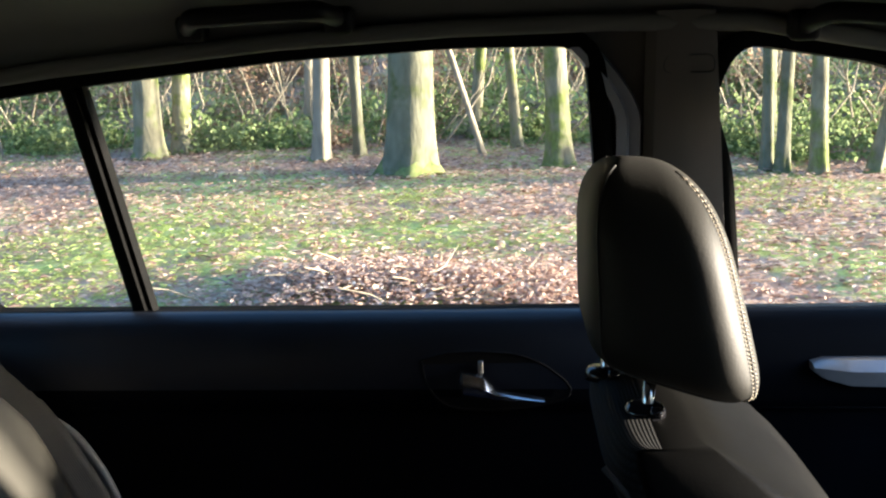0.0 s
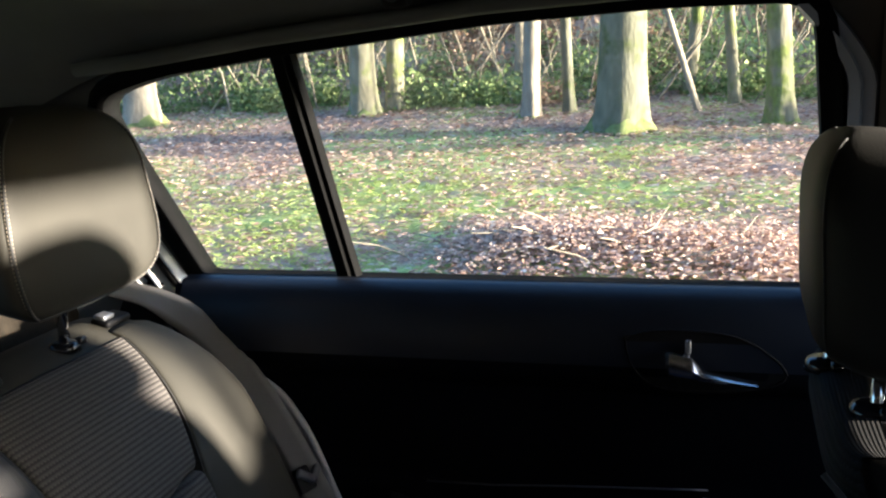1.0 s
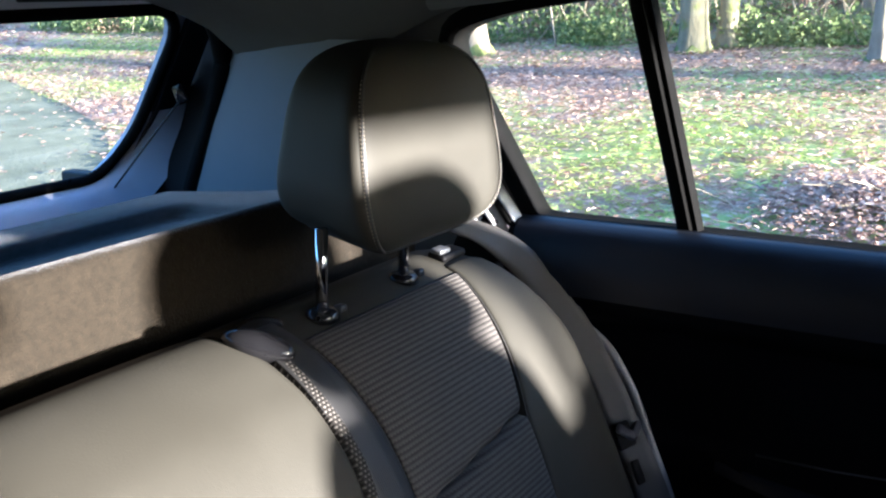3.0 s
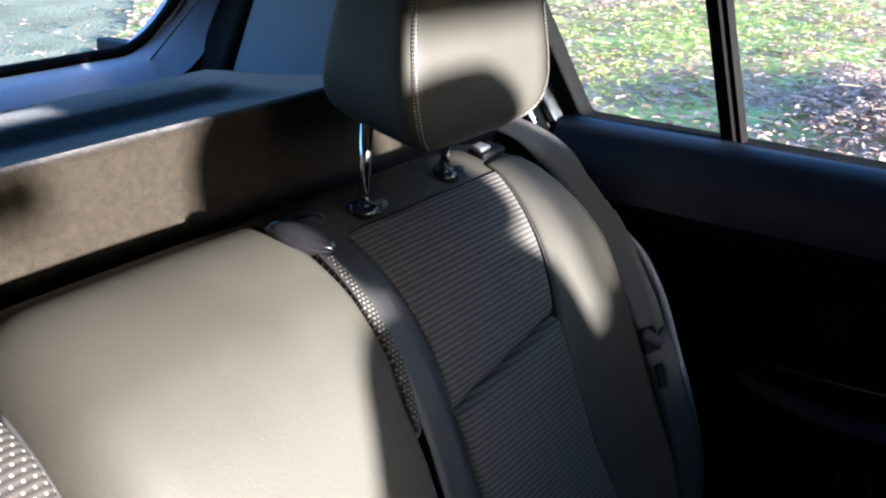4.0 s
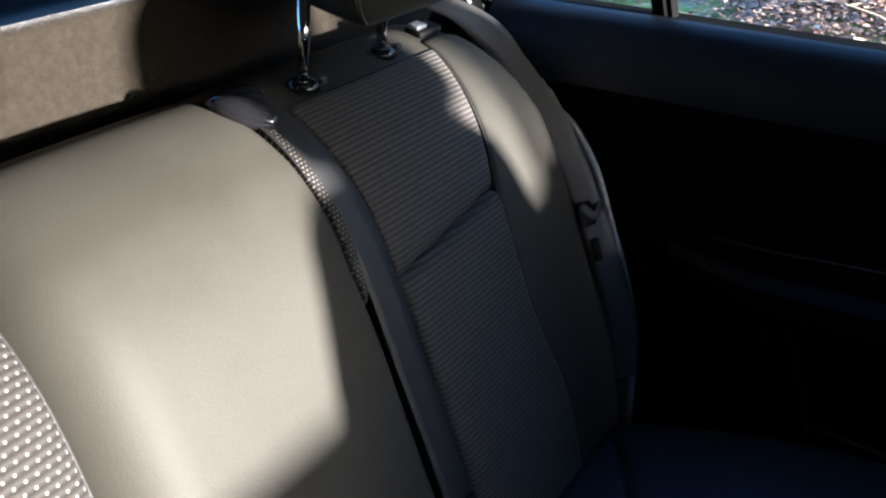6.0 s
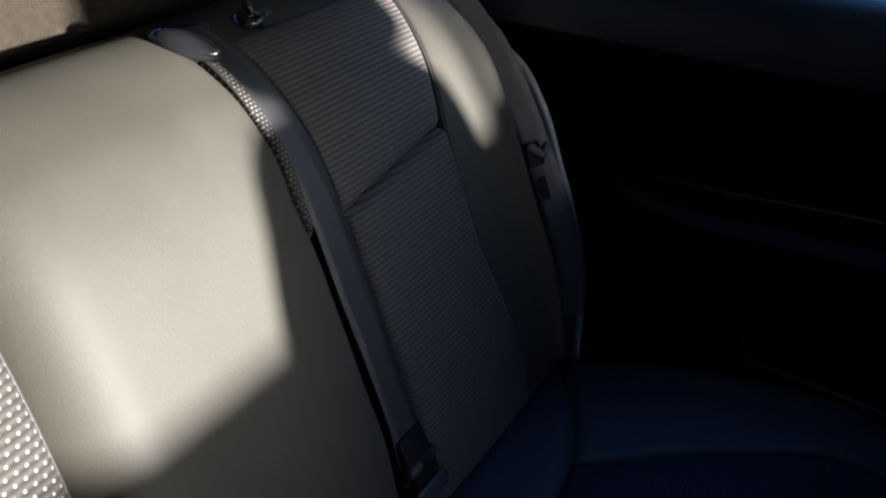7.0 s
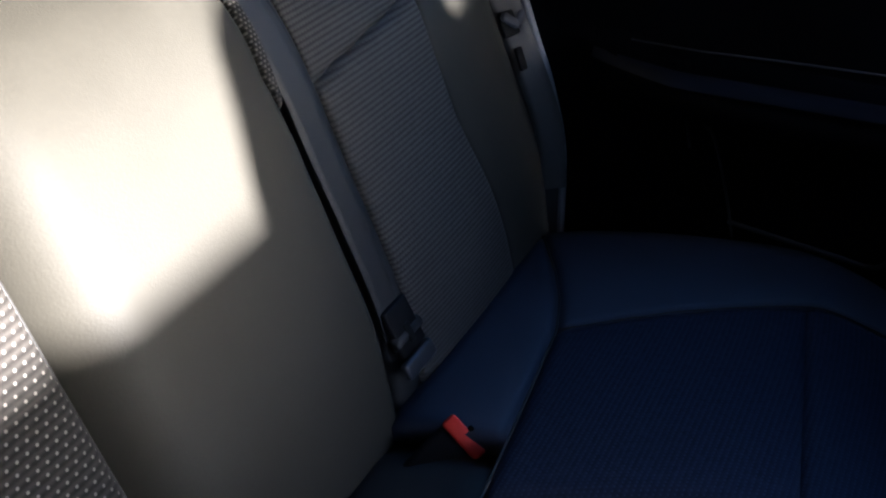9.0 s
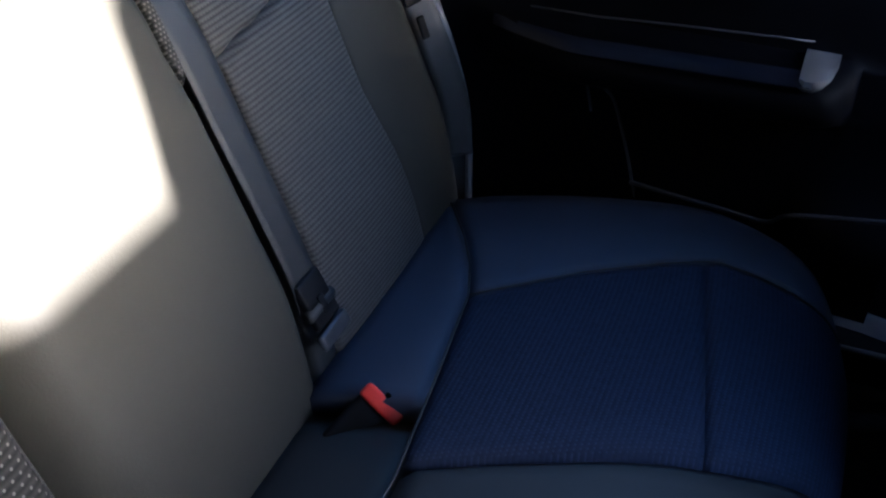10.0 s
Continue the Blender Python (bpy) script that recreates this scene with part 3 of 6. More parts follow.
# rim line over the armrest, pull end, pocket edges
tube("trim_line", [(-0.687, 0.36, 0.7525), (-0.687, 0.45, 0.7535), (-0.687, 0.55, 0.760), (-0.687, 0.65, 0.765), (-0.687, 0.715, 0.768)], 0.0013, TRIMEDGE, door)
tube("trim_line", [(-0.6865, y, 0.8965) for y in (0.20, 0.3, 0.5, 0.7, 0.84)], 0.0015, GLOSSBLACK, door)
loft("pull_cup", [[(-0.690, y, 0.757), (-0.690 + d * 0.9, y, 0.754), (-0.686 + d * 1.05, y, 0.748), (-0.686 + d * 1.05, y, 0.738), (-0.690 + d * 0.9, y, 0.724), (-0.690, y, 0.720)] for y, d in ((0.708, 0.060), (0.714, 0.066), (0.724, 0.066), (0.734, 0.058), (0.743, 0.040), (0.748, 0.016))], SILVERTRIM, door, "satin silver end of the door pull", closed=True)
tube("pocket_edge", smooth_line([(-0.684, 0.42, 0.712), (-0.681, 0.43, 0.69), (-0.684, 0.445, 0.66), (-0.686, 0.455, 0.62)], 4), 0.0018, TRIMEDGE, door)
tube("pocket_edge", smooth_line([(-0.684, 0.458, 0.685), (-0.682, 0.47, 0.66), (-0.686, 0.485, 0.64), (-0.686, 0.51, 0.57), (-0.686, 0.53, 0.50)], 4), 0.0020, TRIMEDGE, door)
tube("pocket_rim", smooth_line([(-0.684, 0.52, 0.525), (-0.67, 0.66, 0.522), (-0.655, 0.71, 0.528), (-0.640, 0.74, 0.555), (-0.640, 0.86, 0.575)], 5), 0.003, TRIMEDGE, door)
sill = thing("trim", "satin grey sill plate under the rear door", "sill plate", "structure")
loft("sill_plate", [[(-0.69, y, z - 0.03), (-0.69, y, z), (-0.672, y, z + 0.004), (-0.640, y, z), (-0.636, y, z - 0.03)] for y, z in ((0.80, 0.405), (0.86, 0.400), (0.95, 0.385), (1.05, 0.37))], TRIMEDGE, sill, closed=True, crisp=50)

# rear edge of the door opening: painted strips and the dark seal, behind the quarter pane
edge = thing("trim", "bright painted strips of the rear door opening", "door jamb", "structure")
for x, y0, z0, y1, z1, w in ((-0.699, -0.012, 1.062, 0.029, 1.006, 0.015), (-0.692, -0.035, 1.050, 0.004, 0.997, 0.017), (-0.686, -0.055, 1.032, -0.018, 0.998, 0.012)):
    line = [(x, y0 + (y1 - y0) * k, z0 + (z1 - z0) * k) for k in (-0.6, -0.2, 0.2, 0.6, 1.0, 1.4)]
    strap("jamb_strip", line, [(0.86, -0.5, -0.1)] * len(line), w, 0.005, WHITEPAINT, edge)
tube("door_seal", [(-0.693, -0.020 + 0.041 * k, 1.058 - 0.056 * k) for k in (-0.6, 0.0, 0.5, 1.0, 1.4)], 0.0045, RUBBER, edge, "black rubber door seal")

# front door
fdoor = thing("door_2", "black front door with a silver pull, closed", "car door", "structure")
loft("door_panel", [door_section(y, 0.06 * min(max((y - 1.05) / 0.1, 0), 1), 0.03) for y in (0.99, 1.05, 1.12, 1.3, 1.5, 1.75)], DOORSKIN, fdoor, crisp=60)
loft("outer_skin", [[(-0.80, y, 1.0), (-0.84, y, 0.85), (-0.85, y, 0.6), (-0.82, y, 0.3)] for y in (0.885, 1.3, 1.85)], PAINT, fdoor, "silver painted outer skin")
ring(FRONT_WIN, -0.002, 0.018, wall_x, 0.010, -0.03, "window_frame", RUBBER, fdoor, "black rubber window frame")
pane("pane", grown(FRONT_WIN, 0.006), wall_x, -0.012, GLASS, fdoor)
loft("pull_handle", [[(-0.674, y, z + h), (-0.655, y, z + h * 0.95), (-0.645, y, z + h * 0.3), (-0.648, y, z - h * 0.7), (-0.672, y, z - h)] for y, z, h in ((1.085, 0.955, 0.005), (1.10, 0.951, 0.013), (1.13, 0.946, 0.018), (1.2, 0.945, 0.019), (1.35, 0.946, 0.018), (1.42, 0.95, 0.008))], SILVERTRIM, fdoor, "satin silver pull handle", closed=True)
tube("trim_line", [(-0.680, y, 0.8985) for y in (1.03, 1.2, 1.5)], 0.003, GLOSSBLACK, fdoor)

# unseen right-hand side of the car, plain, to close the cabin and keep light out
for name, y0, y1 in (("door_3", 0.02, 0.86), ("door_4", 0.90, 1.75)):
    d = thing(name, "black lower door panel, closed", "car door", "structure")
    loft("door_panel", [[(-q[0], q[1], q[2]) for q in door_section(y, 0.05, 0.02)] for y in (y0, (y0 + y1) / 2, y1)], DOORSKIN, d, crisp=60)
    loft("outer_skin", [[(0.80, y, 1.0), (0.84, y, 0.85), (0.85, y, 0.6), (0.82, y, 0.3)] for y in (y0 - 0.02, y1 + 0.02)], PAINT, d)

# roof lining: arched across, bending down to the window rails, with a roof skin over it
ROOF = []
for y, rail, top in ((-0.415, 1.225, 1.352), (-0.36, 1.228, 1.378), (-0.24, 1.240, 1.395), (-0.15, 1.252, 1.41), (-0.07, 1.285, 1.418), (0.03, 1.318, 1.425), (0.2, 1.336, 1.435), (0.47, 1.359, 1.445), (0.67, 1.367, 1.445), (0.86, 1.368, 1.44), (1.0, 1.362, 1.425), (1.12, 1.345, 1.40), (1.25, 1.325, 1.345)):
    row = []
    for k in range(25):
        u = k / 12 - 1
        e = 1 - abs(u) ** 3.2
        row.append((u * (0.655 - 0.03 * e), y, rail + (top - rail) * e ** 0.8 - 0.006 * (abs(u) > 0.99)))
    ROOF.append(row)
ceiling = loft("ceiling", ROOF, HEADLINER, None, crisp=80)
tagged(ceiling, "grey cloth roof lining, arched towards the window rails", "headliner", kind="structure")
roof = loft("roof_skin", [[(p[0] * 1.12, p[1], p[2] + 0.03) for p in row] for row in ROOF], PAINT, None, crisp=80)
tagged(roof, "silver painted roof skin", "car roof", kind="structure")
tube("headliner_edge", [(wall_x(z, 0.02), y, z) for y, z in ((-0.06, 1.297), (0.035, 1.305), (0.20, 1.325), (0.47, 1.349), (0.67, 1.358), (0.84, 1.360), (1.0, 1.356), (1.15, 1.329))], 0.010, HEADLINER, ceiling)

# front of the cabin: windscreen header, screen pillars, dashboard and firewall
header = loft("trim", [[(x, 1.23, 1.352 - 0.03 * abs(x) ** 2), (x, 1.27, 1.325 - 0.04 * abs(x) ** 2), (x, 1.285, 1.335 - 0.04 * abs(x) ** 2), (x, 1.25, 1.372 - 0.03 * abs(x) ** 2)] for x in (-0.64, -0.4, 0, 0.4, 0.64)], HEADLINER, None, closed=True)
tagged(header, "grey trim over the windscreen", "header trim", kind="structure")
for s in (1, -1):
    a = loft("trim", [[(s * x, y - 0.02, z), (s * (x + 0.035), y - 0.01, z), (s * (x + 0.035), y + 0.05, z), (s * x, y + 0.04, z)] for x, y, z in ((-0.70, 1.84, 0.97), (-0.68, 1.60, 1.14), (-0.66, 1.38, 1.28), (-0.65, 1.24, 1.345))], PILLAR, None, closed=True)
    tagged(a, "grey windscreen pillar trim", "pillar trim", kind="structure")
# unseen dashboard; its raised left end is invented to cut the sun's beam
dash = loft("dashboard", [[(x, 1.42, 0.40), (x, 1.40, 0.72), (x, 1.43, 0.86 + h * 0.4), (x, 1.52, 0.925 + h), (x, 1.70, 0.915 + h), (x, 1.90, 0.90 + h * 0.5), (x, 1.92, 0.40)] for x, h in ((-0.74, 0.065), (-0.56, 0.060), (-0.50, 0.02), (-0.44, 0.0), (0.0, 0.0), (0.44, 0.0), (0.74, 0.03))], BLACK, None, closed=True, crisp=60)
tagged(dash, "unseen black dashboard, left end raised to shape the sunlight", "dashboard", kind="structure")

# unseen mirror, added to cast a shadow towards the rear bench
mirror_thing = thing("rear_view_mirror", "unseen black rear-view mirror added for its shadow", "mirror")
part("housing", rbox((0.25, 0.032, 0.062), 0.014, 4, pose(0.0, 1.305, 1.222, -4, 0, 0)), BLACK, mirror_thing, "black mirror housing")
part("mirror_glass", rbox((0.232, 0.003, 0.048), 0.001, 2, pose(0.0, 1.288, 1.221, -4, 0, 0)), STEEL, mirror_thing, "silvered mirror glass")
tube("stem", [(0.0, 1.315, 1.24), (0.0, 1.312, 1.29), (0.0, 1.272, 1.335)], 0.008, BLACK, mirror_thing, "black stem", sides=10)

firewall = part("wall_front", rbox((1.48, 0.02, 0.74), 0.004, 2, pose(0, 1.94, 0.56)), BLACK, None)
tagged(firewall, "black bulkhead below the dashboard", "wall", kind="structure")

# lower closing panels between the doors and under the sills
for s in (-1, 1):
    c = part("wall_sill", rbox((0.02, 2.9, 0.22), 0.004, 2, pose(s * 0.735, 0.5, 0.30)), BLACK, None)
    tagged(c, "black lower side of the cabin", "wall", kind="structure")
    c = part("wall_pillar", rbox((0.02, 0.20, 0.74), 0.004, 2, pose(s * 0.712, 0.925, 0.62)), BLACK, None)
    tagged(c, "black lower trim of the pillar between the doors", "wall", kind="structure")
sill = part("trim", rbox((0.06, 0.50, 0.012), 0.005, 2, pose(-0.665, 0.98, 0.372)), SILVERTRIM, None)
tagged(sill, "satin silver door sill plate", "sill plate", kind="structure")

# floor and the car's end
floor = part("floor", rbox((1.5, 2.9, 0.05), 0.0, 1, pose(0, 0.5, 0.24)), CARPET, None)
tagged(floor, "dark carpeted car floor", "floor", kind="structure")
boot = part("wall_boot", rbox((1.36, 0.03, 0.60), 0.005, 2, pose(0, -0.93, 0.60)), BLACK, None)
tagged(boot, "dark lower end of the boot", "wall", kind="structure")
for s, side in ((-1, "left"), (1, "right")):
    b = part("wall_boot_" + side, rbox((0.03, 0.92, 0.74), 0.005, 2, pose(s * 0.70, -0.46, 0.64)), BLACK, None)
    tagged(b, "dark boot side lining", "wall", kind="structure")


# tailgate with its window, hinge-side trim and lifting knob
def gate_y(z):
    return -0.745 + 0.98 * (z - 1.0)


GATE_WIN = rounded([(-0.610, 1.028), (-0.632, 1.10), (-0.585, 1.292), (0.585, 1.292), (0.632, 1.10), (0.610, 1.028)], [0.10, 0.05, 0.06, 0.06, 0.05, 0.10], 6)
gate = thing("tailgate", "silver tailgate with its window, closed", "tailgate", "structure")


def gate_plate(outer, holes, thick, name, material, parent, label="", lift=0.0):
    bm = bmesh.new()
    edges = []
    for lp in (outer, *holes):
        vs = [bm.verts.new((p[0], gate_y(p[1]) + lift, p[1])) for p in lp]
        edges += [bm.edges.new((a, b)) for a, b in zip(vs, vs[1:] + vs[:1])]
    fill(bm, edges, holes, lambda c: (c.x, c.z))
    ex = bmesh.ops.extrude_face_region(bm, geom=bm.faces[:])
    for v in ex["geom"]:
        if isinstance(v, bmesh.types.BMVert):
            v.co.y -= thick
    return part(name, bm, material, parent, label, smooth=False)


G_OUT = [Vector(p) for p in rounded([(-0.70, 0.90), (-0.70, 1.12), (-0.63, 1.33), (0.63, 1.33), (0.70, 1.12), (0.70, 0.90)], 0.04)]
gate_plate(G_OUT, [grown(GATE_WIN, 0.012)], 0.03, "gate_panel", PALEGATE, gate)
band = [Vector(p) for p in rounded([(-0.676, 1.03), (-0.700, 1.12), (-0.636, 1.325), (-0.3, 1.328), (-0.3, 1.312), (-0.590, 1.308), (-0.606, 1.25), (-0.642, 1.12), (-0.642, 1.07), (-0.628, 1.03)], 0.012)]
gate_plate(band, [], 0.012, "gate_side_trim", SIDETRIM, gate, "black trim beside the rear window", lift=0.016)
bm = bmesh.new()
fc = bm.faces.new([bm.verts.new((p[0], gate_y(p[1]) - 0.012, p[1])) for p in grown(GATE_WIN, 0.02)])
bmesh.ops.triangulate(bm, faces=[fc])
rear_pane = part("pane", bm, REARGLASS, gate, smooth=False)
rear_pane.visible_shadow = False
ga, gb = grown(GATE_WIN, 0.008), grown(GATE_WIN, 0.075)
low = [i for i in range(len(ga)) if ga[i][1] < 1.16]
low.sort(key=lambda i: math.atan2(ga[i][0], 1.3 - ga[i][1]))
loft("gate_ledge", [[(ga[i][0], gate_y(ga[i][1]) + 0.004, ga[i][1]), (ga[i][0] * 0.6 + gb[i][0] * 0.4, gate_y(ga[i][1]) + 0.03, ga[i][1] * 0.7 + gb[i][1] * 0.3), (gb[i][0], gate_y(gb[i][1]) + 0.10 - 0.5 * max(gb[i][1] - 1.0, 0), gb[i][1])] for i in low], PALEGATE, gate, "pale grey lining under the rear window", crisp=80)
gring = grown(GATE_WIN, 0.004)
tube("window_seal", [(p[0], gate_y(p[1]) + 0.002, p[1]) for p in gring], 0.009, RUBBER, gate, "black seal round the rear window", closed=True, sides=6)
part("lift_knob", rbox((0.014, 0.022, 0.034), 0.005, 3, pose(-0.648, -0.545, 1.166, 20, 0, 25)), GLOSSBLACK, gate, "black knob for the shelf cord")
tube("lift_cord", smooth_line([(-0.645, -0.548, 1.152), (-0.630, -0.63, 1.070), (-0.615, -0.706, 0.992)], 5), 0.0016, PIPING, gate, "thin black lifting cord")
tube("gate_seam", [(-0.545, gate_y(1.04) + 0.004, 1.035), (-0.55, gate_y(0.98) + 0.004, 0.98)], 0.002, RUBBER, gate)

# rear pillar trim, pale grey, with the dark tailgate seal behind it
def bend(z):
    """How far the rear pillar trim turns in under the roof at the height z."""
    return 1.6 * max(0.0, z - 1.27) ** 1.25


rp = thing("trim", "pale grey rear pillar trim", "pillar trim", "structure")
rp_far = thing("trim", "pale grey rear pillar trim across the car", "pillar trim", "structure")
for side, owner in ((1, rp), (-1, rp_far)):
    loft("pillar_cover", [[(side * x, y, z) for x, y in ((-0.645 + bend(z), -0.43 - 0.46 * (1.22 - z) * (z < 1.22) + 0.25 * max(z - 1.22, 0)), (-0.640 + bend(z), -0.34), (-0.640 + bend(z), -0.25), (-0.655 + 0.1 * (z - 1.0) + bend(z), -0.15), (-0.69 + 0.2 * (z - 1.0) + bend(z), -0.04 - 0.1 * (z - 1)))]
                          for z in (0.95, 1.02, 1.08, 1.14, 1.2, 1.23, 1.25)], PALETRIM, owner)
    loft("seal_flank", [[(side * x, y, z) for x, y in ((-0.648, -0.44 - 0.46 * (1.22 - z) * (z < 1.22) + 0.25 * max(z - 1.22, 0)), (-0.668, -0.47 - 0.46 * (1.22 - z) * (z < 1.22)), (-0.700 + 0.25 * max(z - 1.12, 0), gate_y(z) + 0.004))] for z in (0.90, 0.95, 1.05, 1.12, 1.18, 1.22, 1.26, 1.29, 1.31)], BLACK, owner)
tube("gate_seal", smooth_line([(-0.654, -0.573, 0.95), (-0.654, -0.536, 1.03), (-0.654, -0.490, 1.12), (-0.648, -0.450, 1.20), (-0.642, -0.440, 1.23), (-0.61, -0.425, 1.28), (-0.54, -0.42, 1.315), (-0.3, -0.42, 1.345), (0, -0.42, 1.352), (0.4, -0.42, 1.335)], 5), 0.016, RUBBER, rp, "black tailgate seal")


# ---- rear bench ----
PROFILE = smooth_line([(0, -0.095, 0.90), (0, -0.088, 0.955), (0, -0.065, 0.985), (0, -0.02, 0.999), (0, 0.035, 0.986), (0, 0.087, 0.955), (0, 0.131, 0.910), (0, 0.166, 0.849), (0, 0.202, 0.763), (0, 0.235, 0.683), (0, 0.266, 0.605), (0, 0.288, 0.50), (0, 0.296, 0.42), (0, 0.296, 0.38)], 8)
S_AT = np.concatenate([[0], np.cumsum([(b - a).length for a, b in zip(PROFILE, PROFILE[1:])])])
P_Y, P_Z = np.array([p.y for p in PROFILE]), np.array([p.z for p in PROFILE])
T_Y, T_Z = np.gradient(P_Y, S_AT), np.gradient(P_Z, S_AT)


def back_place(x, s, off):
    """A place on the backrest's skin: across the car at x, s metres along its profile from behind the top, lifted by off."""
    y, z = np.interp(s, S_AT, P_Y), np.interp(s, S_AT, P_Z)
    ty, tz = np.interp(s, S_AT, T_Y), np.interp(s, S_AT, T_Z)
    k = math.hypot(ty, tz)
    return x, y - tz / k * off, z + ty / k * off


def s_of(z):
    """Profile length at which the front skin passes the height z."""
    i = int(np.argmax(P_Z)) + 2
    return float(np.interp(-z, -P_Z[i:], S_AT[i:]))


def edge_roll(e, r):
    return 0.0 if e >= r else -(r - math.sqrt(max(r * r - (r - max(e, 0)) ** 2, 0)))


def back_panel(name, left, right, s0, s1, puff, rolls, material, parent, label="", nu=16, nv=40, base=0.0, drop=None, depth=0.02, slant=None):
    """An upholstered panel on the backrest, puffed and rolled in at its edges. left, right: x at the two sides, as functions of s."""
    rl, rr, rt, rb = rolls

    def front(a, b):
        a2 = 0.5 - 0.5 * math.cos(math.pi * a)
        b2 = b + 0.12 * math.sin(2 * math.pi * b) / (2 * math.pi) * -1
        s = s0 + (s1 - s0) * b2
        x0, x1 = left(s), right(s)
        x = x0 + (x1 - x0) * a2
        e0, e1 = s - s0, s1 - s
        if slant:
            s += slant(x, b2)
        off = base + puff * math.sin(math.pi * a) ** 0.6 * math.sin(math.pi * min(max(b, 0.02), 0.98)) ** 0.3
        off += edge_roll(abs(x - x0), rl) + edge_roll(abs(x1 - x), rr) + edge_roll(e0, rt) + edge_roll(e1, rb)
        p = back_place(x, s, off)
        if drop:
            p = (p[0], p[1], p[2] - drop(x, s))
        return (*p, x, s)

    def behind(a, b):
        p = front(a, b)
        a2 = 0.5 - 0.5 * math.cos(math.pi * a)
        s = p[4]
        x = left(s) + (right(s) - left(s)) * a2
        q = back_place(x, s, base - depth - max(rolls) * 0.6)
        return (q[0], q[1], q[2] - (drop(x, s) if drop else 0))

    return slab(name, front, behind, nu, nv, material, parent, label)


def shoulder(x, s):
    """Rounded outer shoulder: how far the top falls towards the outer edge."""
    d = max(0.0, -0.545 - x)
    fall = 0.10 - math.sqrt(max(0.10 ** 2 - min(d, 0.10) ** 2, 0))
    return fall * max(0.0, 1 - max(s - 0.12, 0) / 0.22)


Z_FOLD = 0.832
INS_S = [s_of(0.982), s_of(0.955), s_of(0.912), s_of(0.843), s_of(0.695), s_of(0.54), s_of(0.42)]
INS_X = [-0.520, -0.505, -0.487, -0.462, -0.456, -0.485, -0.50]


def fold_rise(x):
    """How far the fold across the cloth insert climbs towards the outer side."""
    return -0.026 * min(max((-0.25 - x) / 0.21, 0), 1) + 0.0015 * math.sin(x * 90)


def ins_edge(s):
    return float(np.interp(s, INS_S, INS_X))


